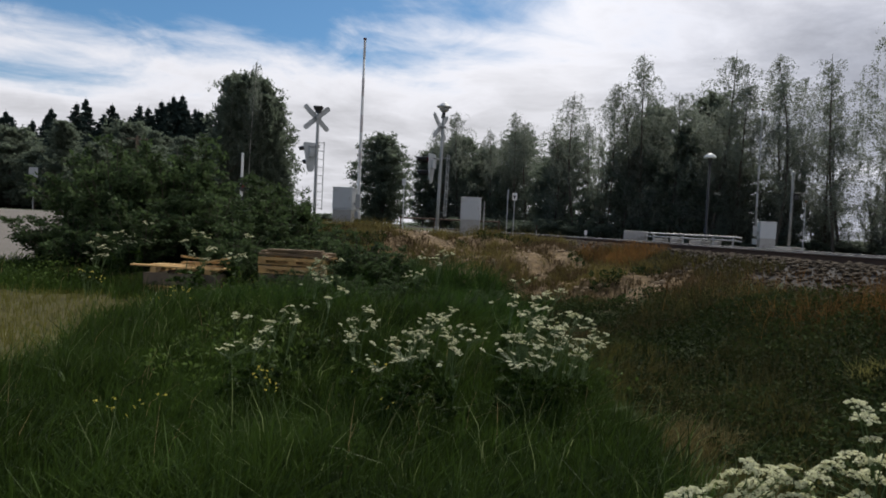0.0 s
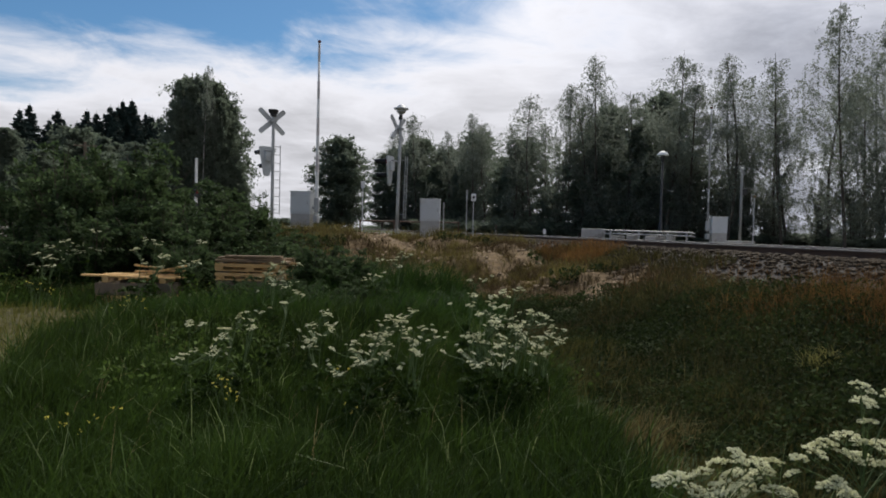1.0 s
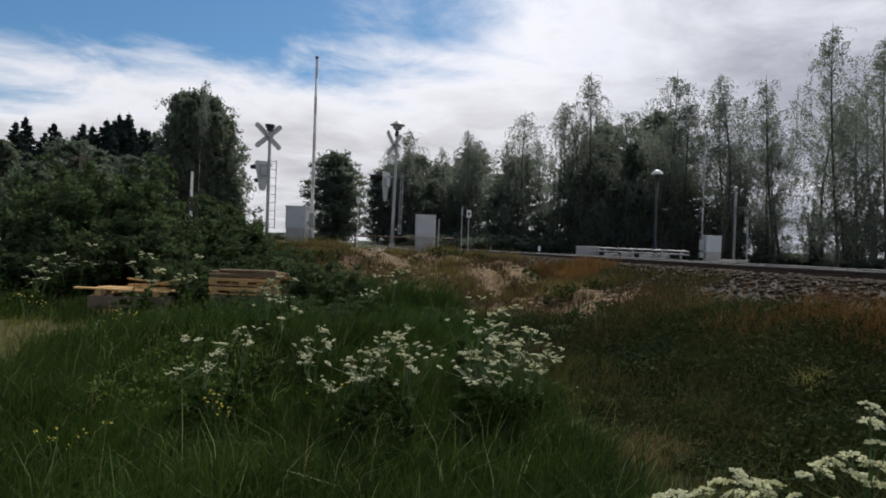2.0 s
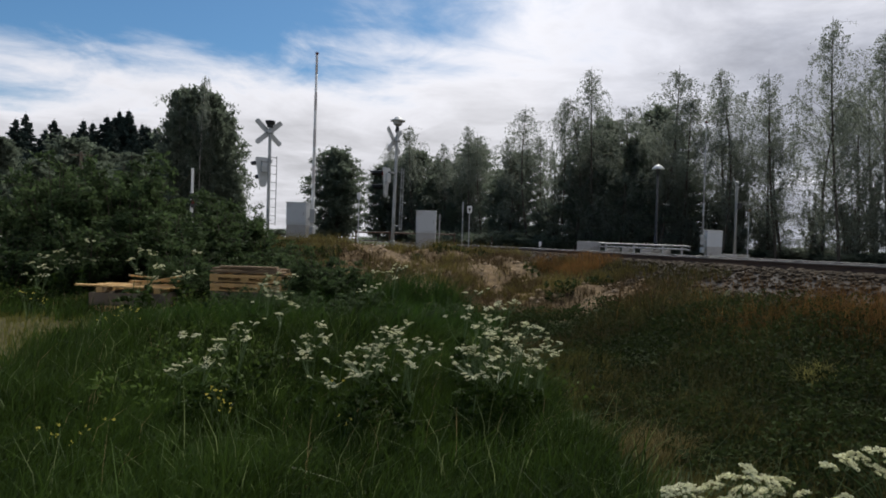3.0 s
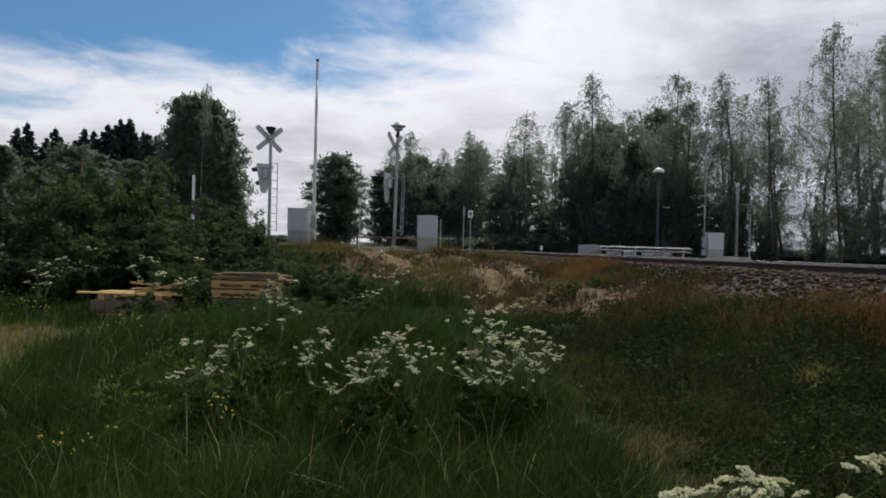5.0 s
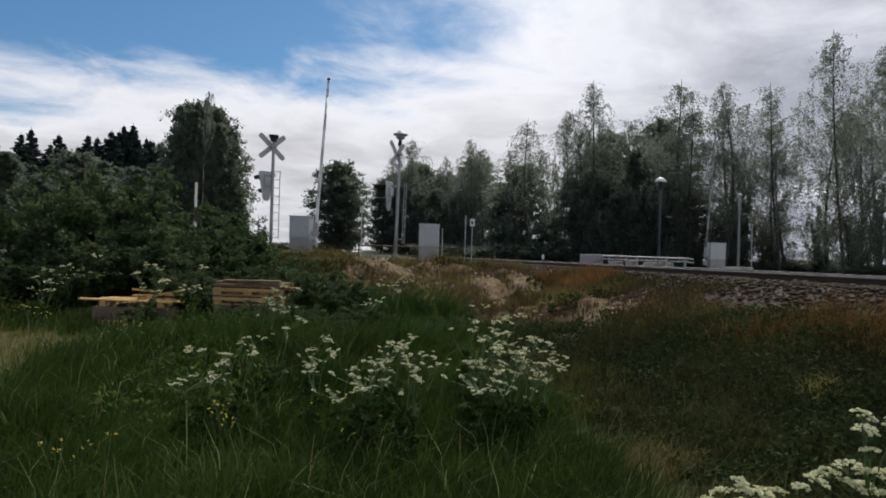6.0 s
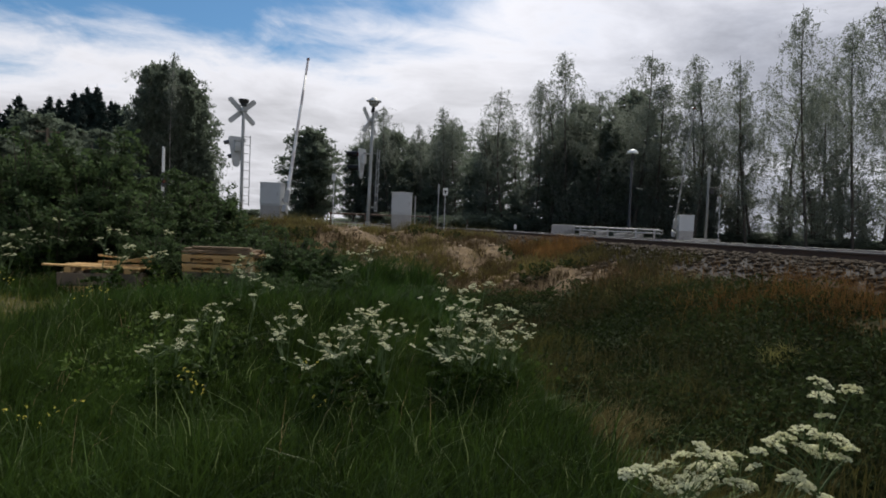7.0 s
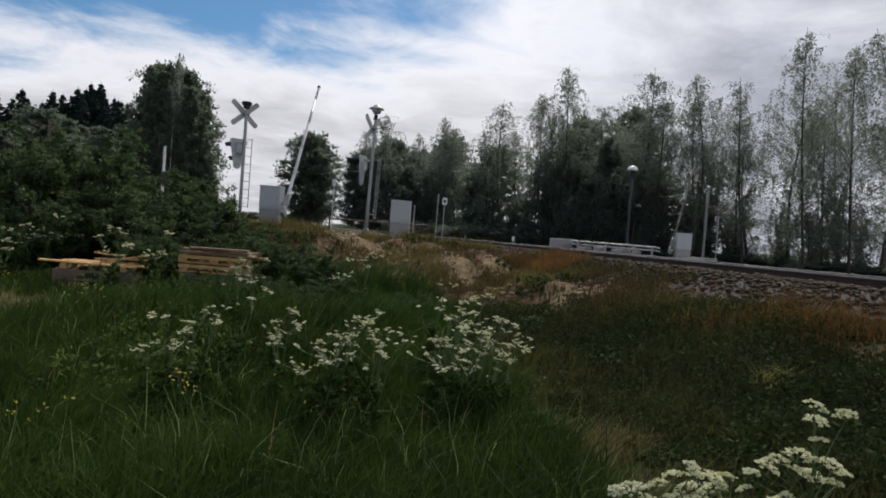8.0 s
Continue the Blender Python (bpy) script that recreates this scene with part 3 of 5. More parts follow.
def upright_boom(at):
    b = thing("striped_marker_pole", at, 0, "white pole with dark bands and a dark lamp behind bushes", "pole")
    part("pole", tube([(0, 0, -0.3), (0, 0, 3.2)], [0.07, 0.06], 10), WHITE, b)
    for z in (1.0, 1.45, 1.9):
        part("band", lathe([(0.07, z), (0.075, z + 0.005), (0.075, z + 0.16), (0.07, z + 0.165)], 10), BLACK, b)
    lamp = part("lamp_box", box((0.24, 0.16, 0.5), (0.13, -0.08, 1.64), None, 0.04), BLACK, b)
    part("lens", lathe([(0.09, 0), (0.085, 0.03), (0.02, 0.05)], 14), LENS, lamp).matrix_basis = pose(0.13, -0.17, 1.64, 90, 0, 0)
    return b


upright_boom((-11.97, 30.0, 1.38))


def lamp_post(at):
    p = thing("platform_lamp", at, 0, "dark lamp post with a pale domed shade", "lamp post")
    part("post", tube([(0, 0, -0.3), (0, 0, 0.9), (0, 0, 0.92), (0, 0, 3.95)], [0.09, 0.085, 0.055, 0.05], 12), BLACK, p, smooth=True)
    part("lantern", lathe([(0.04, 3.9), (0.06, 3.95), (0.11, 4.2), (0.10, 4.27)], 16), BLACK, p)
    part("shade", lathe([(0.30, 4.26), (0.295, 4.28), (0.21, 4.40), (0.10, 4.47), (0.03, 4.49)], 24), WHITE, p, "pale domed shade", smooth=True)
    part("side_arm", box((0.34, 0.05, 0.06), (0.18, 0, 2.55), Matrix.Rotation(radians(6), 4, "Y"), 0.01), DULL, p)
    return p


lamp_post((10.2, 33.0, 1.25))


def small_sign(at, h, w, sh, face, label, turn=0):
    s = thing("trackside_sign", at, turn, label, "sign")
    part("post", tube([(0, 0, -0.2), (0, 0, h)], [0.02, 0.018], 10), GALV, s)
    pl = part("plate", plate(rounded([(-w / 2, h - sh), (w / 2, h - sh), (w / 2, h + 0.02), (-w / 2, h + 0.02)], 0.03, 3), 0.012, Matrix.Translation((0, -0.045, 0))), face, s)
    return s, pl


sg, pl = small_sign((0.67, 26.0, 1.3), 1.70, 0.19, 0.27, WHITE, "small white trackside sign with a black mark")
bm = plate([(-0.045, 1.62), (0.045, 1.62), (0.05, 1.58), (0.02, 1.54), (0.015, 1.49), (-0.015, 1.49), (-0.02, 1.54), (-0.05, 1.58)], 0.004, Matrix.Translation((0, -0.051, 0)))
part("mark", bm, BLACK, pl)
small_sign((0.42, 27.0, 1.3), 1.9, 0.06, 0.4, GALV, "thin grey marker post beside the track")
small_sign((-3.65, 25.5, 1.3), 2.05, 0.15, 0.24, GREYBOX, "small grey sign on a thin post by the road")
small_sign((-29.7, 40, 1.3), 2.8, 0.62, 0.62, GALV, "grey back of a road sign on a post")
small_sign((12.1, 27.0, 1.15), 2.1, 0.10, 0.08, BROWNWOOD, "thin brown marker post beyond the track")
small_sign((3.3, 24.6, 1.25), 0.42, 0.10, 0.16, WHITE, "low white marker post beside the track")
small_sign((1.55, 25.5, 1.25), 0.55, 0.05, 0.2, OLDWOOD, "low wooden stake beside the track")


small_sign((-0.40, 20.75, 1.2), 1.22, 0.05, 0.10, GALV, "thin grey post beside the equipment cabinet")


def pipe_fence():
    f = thing("pipe_fence", (-1.9, 26.0, 1.3), 0.0, "low brown steel pipe fence beyond the road", "fence")
    part("rail", tube([(-1.95, 0, 0.55), (2.05, 0, 0.56)], [0.03, 0.03], 8), RUST, f)
    for x in (-1.9, -0.55, 0.8, 2.0):
        part("post", tube([(x, 0, -0.3), (x, 0, 0.62)], [0.03, 0.03], 8), RUST, f)
    return f


pipe_fence()


def guard_rail():
    """Twin beams on short posts, with concrete blocks behind them."""
    g = thing("guard_rail", (6.95, 24.0, 1.22), -17.0, "twin-beam galvanised guard rail on short posts", "guard rail")
    for z, y in ((0.48, 0), (0.36, -0.05)):
        bm = tube([(-1.55, y, z), (1.50, y, z - 0.02), (1.62, y + 0.06, z - 0.05)], [0.026, 0.026, 0.024], 8)
        part("beam", bm, GALV, g)
    for x in (-1.3, -0.3, 0.7, 1.35):
        part("post", box((0.07, 0.09, 0.75), (x, 0.08, 0.1), None, 0.008), GALV, g)
    return g


guard_rail()
for bx, by, w, h, d in ((5.2, 25.0, 0.86, 0.46, 0.6), (6.1, 24.9, 0.5, 0.22, 0.5), (6.62, 24.75, 0.42, 0.25, 0.5), (7.45, 24.7, 0.7, 0.22, 0.5), (8.0, 24.6, 0.28, 0.22, 0.5)):
    cb = part("concrete_block", box((w, d, h + 0.2), (0, 0, (h - 0.2) / 2), None, 0.025), CONCRETE)
    cb.matrix_world = pose(bx, by, 1.29, 0, 0, -12)
    tagged(cb, "grey cast concrete block beside the guard rail", "concrete block", "concrete blocks")


def power_pole(at):
    p = thing("power_pole", at, 8, "wooden power pole with a crossarm and white insulators", "power pole")
    part("pole", tube([(0, 0, -0.5), (0, 0, 5.7)], [0.14, 0.10], 10), OLDWOOD, p)
    part("crossarm", box((1.5, 0.09, 0.09), (0, 0, 5.45), None, 0.01), OLDWOOD, p)
    for x in (-0.62, 0, 0.62):
        part("insulator", lathe([(0.03, 5.5), (0.07, 5.53), (0.07, 5.6), (0.045, 5.63), (0.06, 5.66), (0.02, 5.72)], 10), WHITE, p)
    return p


power_pole((-25.7, 45, 1.3))


# ---------------------------------------------------------------- timber in the meadow
def timber_stack(at, turn, w, d, layers, boards, label, top_mat=None):
    """A box of stacked pallet collars with loose boards on top."""
    t = thing("timber_stack", at, turn, label, "timber stack", "timber stacks")
    top_mat = top_mat or WOOD
    h = 0.0
    for k, (hh, mat) in enumerate(layers):
        for y in (-d / 2, d / 2):
            part("side_board", box((w, 0.03, hh - 0.008), (0, y, h + hh / 2), None, 0.004), mat, t)
        for x in (-w / 2 + 0.016, w / 2 - 0.016):
            part("end_board", box((0.03, d - 0.032, hh - 0.008), (x, 0, h + hh / 2), None, 0.004), mat, t)
        h += hh
    for x, y, z, l, ww, th, a, ti in boards:
        b = part("loose_board", box((l, ww, th), (0, 0, 0), None, 0.003), top_mat, t)
        b.matrix_basis = pose(x, y, h + z, 0, ti, a)
    return t


timber_stack((-4.83, 10.1, 0.30), 4, 1.10, 0.8, [(0.19, WOOD), (0.19, OLDWOOD)],
             [(-0.10, -0.30, 0.09, 1.35, 0.11, 0.025, 3, 1.5), (0.08, -0.16, 0.095, 1.25, 0.12, 0.025, -4, 1.0), (-0.15, 0.0, 0.09, 1.3, 0.10, 0.025, 6, -1), (0.05, 0.2, 0.09, 1.25, 0.12, 0.025, 0, 0),
              (0.30, -0.1, 0.17, 0.75, 0.07, 0.03, 12, -13), (-0.42, 0, 0.04, 0.09, 0.75, 0.08, 0, 0), (0.0, 0, 0.04, 0.09, 0.75, 0.08, 0, 0), (0.42, 0, 0.04, 0.09, 0.75, 0.08, 0, 0), (0.15, 0.25, 0.14, 0.9, 0.1, 0.03, -20, -3), (0.0, 0.3, 0.2, 0.5, 0.12, 0.03, 40, 8)],
             "grey timber box with loose fresh pine boards on top")


def pallet_stack(at, turn):
    """Two pine pallets on a grey collar, with old boards laid over them."""
    t = thing("pallet_stack", at, turn, "stack of pale pine pallets under old brown boards in tall grass", "timber stack", "timber stacks")
    for y in (-0.40, 0.40):
        part("side_board", box((1.12, 0.03, 0.27), (0, y, 0.14), None, 0.004), OLDWOOD, t)
    for x in (-0.545, 0.545):
        part("end_board", box((0.03, 0.77, 0.27), (x, 0, 0.14), None, 0.004), OLDWOOD, t)
    rng = random.Random(8)
    for level in (0.285, 0.430):
        dx = rng.uniform(-0.03, 0.03)
        for y in (-0.36, 0, 0.36):
            part("skid_board", box((1.12, 0.10, 0.022), (dx, y, level + 0.011), None, 0.003), WOOD, t)
            for x in (-0.49, 0, 0.49):
                part("block", box((0.14, 0.10, 0.078), (x + dx + rng.uniform(-0.01, 0.01), y, level + 0.062), None, 0.004), WOOD, t)
        for k in range(5):
            b = part("deck_board", box((0.115, 0.82, 0.020), (0, 0, 0), None, 0.003), WOOD, t)
            b.matrix_basis = pose(-0.5 + 0.25 * k + dx, 0, level + 0.112, 0, 0, rng.uniform(-1, 1))
        part("lead_board", box((1.12, 0.02, 0.055), (dx, -0.412, level + 0.095), None, 0.003), WOOD, t)
    for k, (y, z, l, a) in enumerate(((-0.34, 0.592, 1.16, 1), (-0.18, 0.592, 1.1, -1), (0.0, 0.592, 1.2, 0), (0.2, 0.592, 1.1, 2), (-0.30, 0.632, 1.1, -2), (-0.05, 0.632, 1.15, 1), (-0.33, 0.668, 0.9, 3))):
        b = part("old_board", box((l, 0.14, 0.032), (0, 0, 0), None, 0.004), BROWNWOOD, t)
        b.matrix_basis = pose(rng.uniform(-0.03, 0.03), y, z, 0, rng.uniform(-0.8, 0.8), a)
    return t


pallet_stack((-3.2, 10.7, 0.42), -3)


# ---------------------------------------------------------------- trees and shrubs
def grow(rng, H, crown_from, width, n_branch, twigs, leaves, leaf, shape, trunk_r, hang=0.5, up=0.75, droop=0.5, vary=0.4):
    """Wood and leaf points of a broadleaved tree: a bent trunk, rising limbs, drooping twigs with leaves along them."""
    bend = rng.uniform(-1, 1, (2, 2)) * 0.02 * H + np.array([[0, 0], [0.012, 0]]) * H
    def trunk(t):
        return np.array([bend[0, 0] * math.sin(3 * t) + bend[1, 0] * t * t, bend[0, 1] * math.sin(2.5 * t) + bend[1, 1] * t * t, t * H])
    wood, limbs = bmesh.new(), bmesh.new()
    ts = np.linspace(0, 1, 9)
    add_tube(wood, [trunk(t) - (np.array([0, 0, 0.35]) if t == 0 else 0) for t in ts], [trunk_r * (1 - 0.93 * t) + 0.012 for t in ts], 7)
    pts = []
    for k in range(n_branch):
        t = crown_from + (0.985 - crown_from) * ((k + rng.random()) / n_branch)
        rel = (t - crown_from) / (1 - crown_from)
        L = width * shape(rel) * rng.uniform(vary, 1.12)
        a = k * 2.4 + rng.uniform(-0.5, 0.5)
        o = trunk(t)
        d = np.array([math.cos(a), math.sin(a), up * rng.uniform(0.7, 1.3) * (0.65 + 0.9 * t)])
        d /= np.linalg.norm(d)
        seg = [o + d * L * u + np.array([0, 0, -droop * L * u * u * 0.6]) for u in np.linspace(0, 1, 4)]
        r0 = max(0.012, trunk_r * 0.35 * (1 - t) + 0.012)
        add_tube(limbs, seg, [r0, r0 * 0.7, r0 * 0.45, 0.006], 4, False)
        for j in range(twigs):
            u = rng.uniform(0.15, 1.0)
            i = min(2, int(u * 3))
            q = seg[i] + (seg[i + 1] - seg[i]) * (u * 3 - i)
            tl = rng.uniform(0.35, 1.0) * min(1.3, 0.35 + L * 0.5)
            side = rng.normal(size=3) * [1, 1, 0.4]
            side /= np.linalg.norm(side)
            w = np.linspace(0, 1, 5)[:, None]
            line = q + side * tl * 0.55 * w + np.array([0, 0, -1.0]) * tl * hang * w * w + d * 0.25 * tl * w
            if j % 4 == 0:
                add_tube(limbs, line[::2], [0.008, 0.006, 0.004], 3, False)
            m = max(3, int(leaves * rng.uniform(0.6, 1.4)))
            v = rng.random(m)
            pts.append(np.stack([np.interp(v, w[:, 0], line[:, c]) for c in range(3)], 1) + rng.normal(scale=leaf * 0.9, size=(m, 3)))
    return wood, limbs, np.concatenate(pts)


def weep(rng, H, crown_from, width, limbs_n, strands, leaves, leaf, trunk_r):
    """Wood and leaf points of a birch: steep limbs that arch over, with long strands of leaves hanging from them."""
    bend = rng.uniform(-1, 1, (2, 2)) * 0.04 * H + np.array([[0, 0], [0.02, 0]]) * H

    def trunk(t):
        return np.array([bend[0, 0] * math.sin(3.4 * t) + bend[1, 0] * t * t, bend[0, 1] * math.sin(2.5 * t) + bend[1, 1] * t * t, t * H])
    wood, limbs = bmesh.new(), bmesh.new()
    ts = np.linspace(0, 1, 11)
    add_tube(wood, [trunk(t) - (np.array([0, 0, 0.35]) if t == 0 else 0) for t in ts], [trunk_r * (1 - t) ** 0.8 + 0.008 for t in ts], 7)
    pts = []
    for k in range(limbs_n):
        t = crown_from + (0.97 - crown_from) * ((k + rng.random()) / limbs_n) ** 0.9
        rel = (t - crown_from) / (1 - crown_from)
        reach = width * (0.16 + 0.92 * math.sin(math.pi * min(1.0, 0.30 + 0.70 * rel))) * rng.uniform(0.35, 1.2)
        a = k * 2.4 + rng.uniform(-0.7, 0.7)
        d = np.array([math.cos(a), math.sin(a), 0])
        o = trunk(t)
        rise = reach * rng.uniform(0.6, 1.7) * (0.35 + 0.65 * min(1.0, 2.5 * rel)) * (1 - 0.55 * rel)
        u = np.linspace(0, 1, 6)[:, None]
        line = o + d * reach * u ** 0.9 + np.array([0, 0, 1]) * rise * (1.6 * u - 0.75 * u * u)
        line[:, 2] = np.minimum(line[:, 2], 1.01 * H - 0.3 * reach * u[:, 0])
        r0 = 0.006 + trunk_r * 0.22 * (1 - t)
        add_tube(limbs, line, [r0, r0 * 0.8, r0 * 0.6, r0 * 0.45, 0.006, 0.004], 4, False)
        clump = rng.uniform(0.55, 1.35)
        for j in range(int(strands * clump)):
            v = rng.uniform(0.18, 1.0)
            q = np.array([np.interp(v, u[:, 0], line[:, c]) for c in range(3)])
            out = rng.normal(size=3) * [0.30, 0.30, 0.12]
            long = rng.uniform(0.35, 1.25) * (0.7 + 0.35 * reach)
            w = np.linspace(0, 1, 5)[:, None]
            hang = q + out * np.sqrt(w) + np.array([0.12, 0, -1.0]) * long * w ** 1.4
            if j % 5 == 0:
                add_tube(limbs, hang[::2], [0.005, 0.004, 0.003], 3, False)
            m = max(4, int(leaves * long))
            x = rng.random(m)
            pts.append(np.stack([np.interp(x, w[:, 0], hang[:, c]) for c in range(3)], 1) + rng.normal(size=(m, 3)) * [leaf * 1.0, leaf * 1.0, leaf])
    return wood, limbs, np.concatenate(pts)


def birch(seed, label, bark, leaf=0.052, **kw):
    rng = np.random.default_rng(seed)
    t = thing("birch_tree", (0, -60 - seed, 0), 0, label, "tree")
    wood, limbs, pts = weep(rng, leaf=leaf, **kw)
    part("trunk", wood, bark, t)
    part("branchwork", limbs, TWIG, t)
    quads("crown", leaf_verts(rng, pts, leaf * 1.15, 1.6, 0.9, True), LEAF_BIRCH_HAZED, t, 3)
    return t


def tree(name, seed, label, category, bark, foliage, leaf, **kw):
    rng = np.random.default_rng(seed)
    t = thing(name, (0, -60 - seed, 0), 0, label, category)
    wood, limbs, pts = grow(rng, leaf=leaf, **kw)
    part("trunk", wood, bark, t)
    part("branchwork", limbs, TWIG, t)
    quads("crown", leaf_verts(rng, pts, leaf * 1.15, 1.5, 0.6, True), foliage, t, 3)
    return t


def spruce(seed, H):
    rng = np.random.default_rng(seed)
    t = thing("spruce_tree", (0, -60 - seed, 0), 0, "dark green pointed spruce at the edge of the wood", "tree", "spruces")
    wood = bmesh.new()
    add_tube(wood, [(0, 0, -0.4), (0, 0, H * 0.5), (0, 0, H)], [0.18, 0.10, 0.012], 7)
    out = []
    z = H * 0.06
    while z < H * 0.985:
        R = (H - z) * 0.29 * rng.uniform(0.75, 1.15) + 0.02
        n = 5 if z > 0.85 * H else 9
        for k in range(n):
            a = rng.uniform(0, 6.28)
            L = R * rng.uniform(0.75, 1.15)
            d = np.array([math.cos(a), math.sin(a), 0])
            u = np.linspace(0, 1, 12)[:, None]
            line = np.array([0, 0, z]) + d * L * u + np.array([0, 0, 1]) * (-0.42 * L * u + 0.28 * L * u ** 2)
            add_tube(wood, line[[0, 6, 11]], [0.02, 0.012, 0.005], 3, False)
            m = int(2 + L * 36)
            v = rng.random(m) ** 0.8
            p = np.stack([np.interp(v, u[:, 0], line[:, c]) for c in range(3)], 1)
            side = np.array([-d[1], d[0], 0])
            p += side * (rng.uniform(-1, 1, (m, 1)) * 0.3 * L * (1 - v[:, None] * 0.8)) + np.array([0, 0, -1]) * rng.random((m, 1)) * 0.16
            out.append(p)
        z += 0.22 + 0.25 * (1 - z / H)
    part("trunk", wood, BARK, t)
    quads("crown", leaf_verts(rng, np.concatenate(out), 0.165, 1.9, 0.9, True), NEEDLE, t, 3)
    return t


def bush(seed, H, R, n_stem, leaf, leaves, label, foliage, name="willow_bush", spread=0.55):
    rng = np.random.default_rng(seed)
    t = thing(name, (0, -60 - seed, 0), 0, label, "bush")
    wood = bmesh.new()
    pts = []
    for k in range(n_stem):
        a, o = rng.uniform(0, 6.28), rng.uniform(0, 0.3) * R
        L = H * rng.uniform(0.55, 1.05)
        out = R * rng.uniform(0.15, 1.0)
        u = np.linspace(0, 1, 7)[:, None]
        d = np.array([math.cos(a), math.sin(a), 0])
        line = d * (o + out * u ** 1.3) + np.array([0, 0, 1]) * L * (u - 0.12 * u * u * out / R) * (1.12 - 0.25 * out / R)
        add_tube(wood, [line[0] - [0, 0, 0.2], *line[2::2]], [0.022, 0.016, 0.011, 0.005], 4, False)
        for j in range(9):
            v = rng.uniform(0.12, 1.0)
            q = np.array([np.interp(v, u[:, 0], line[:, c]) for c in range(3)])
            dd = rng.normal(size=3) * [1, 1, 0.5] + d * 0.5 + [0, 0, 0.55]
            dd /= np.linalg.norm(dd)
            tl = rng.uniform(0.2, 0.55) * spread * H * 0.55
            add_tube(wood, [q, q + dd * tl], [0.006, 0.003], 3, False)
            m = int(leaves * rng.uniform(0.6, 1.4))
            w = rng.random((m, 1))
            pts.append(q + dd * tl * w + rng.normal(scale=leaf * 0.95, size=(m, 3)))
    part("stem", wood, TWIG, t)
    P = np.concatenate(pts)
    quads("foliage", leaf_verts(rng, P, leaf * 1.1, 1.9, 0.1, True), foliage, t, 3)
    return t


def plant_out(kinds, spots, group):
    """The first spots take the built ones, the others copies: x, y, height factor, turn, kind."""
    used = set()
    obs = []
    for x, y, f, turn, k, *wide in spots:
        w = wide[0] if wide else f
        m = pose(x, y, ground_z(x, y), 0, 0, turn) @ Matrix.Diagonal((w, w, f, 1))
        if k in used:
            ob = copy_thing(kinds[k], m)
        else:
            ob, _ = kinds[k], used.add(k)
            ob.matrix_world = m
        tagged(ob, group=group)
        obs.append(ob)
    return obs


birch_kw = dict(H=12.0, crown_from=0.05, width=2.35, limbs_n=50, strands=11, leaves=25, trunk_r=0.075)
BL = "tall slender birch with drooping twigs beyond the track"
birches = [birch(s, BL, BIRCHBARK if s == 2 else BARK, **birch_kw) for s in (1, 2, 3)]
birches.append(birch(4, "tall sparse birch with a thin airy crown", BARK, **{**birch_kw, "limbs_n": 40, "strands": 10, "leaves": 22, "crown_from": 0.20, "width": 2.1}))
ALDER = "dense dark green broadleaved tree"
alders = [tree("alder_tree", s, ALDER, "tree", BARK, LEAF_ALDER_HAZED, H=9.0, crown_from=0.06, width=1.9, n_branch=84, twigs=9, leaves=20, leaf=0.115, vary=0.62, shape=lambda r: 0.15 + 1.15 * max(0.0, math.sin(min(1.0, r * 0.72 + 0.28) * math.pi)) ** 0.8, trunk_r=0.12, hang=0.3, up=0.8, droop=0.2) for s in (21, 22, 23)]
alders.append(tree("alder_tree", 24, "dense rounded dark green tree", "tree", BARK, LEAF_ALDER_HAZED, H=8.0, crown_from=0.03, width=2.3, n_branch=100, twigs=10, leaves=19, leaf=0.115, vary=0.7, shape=lambda r: 0.25 + 0.9 * math.sin(min(1, r * 0.82 + 0.18) * math.pi) ** 0.7 if r < 0.95 else 0.25, trunk_r=0.12, hang=0.3, up=0.55, droop=0.2))
spruces = [spruce(31, 15.2), spruce(32, 14.2)]

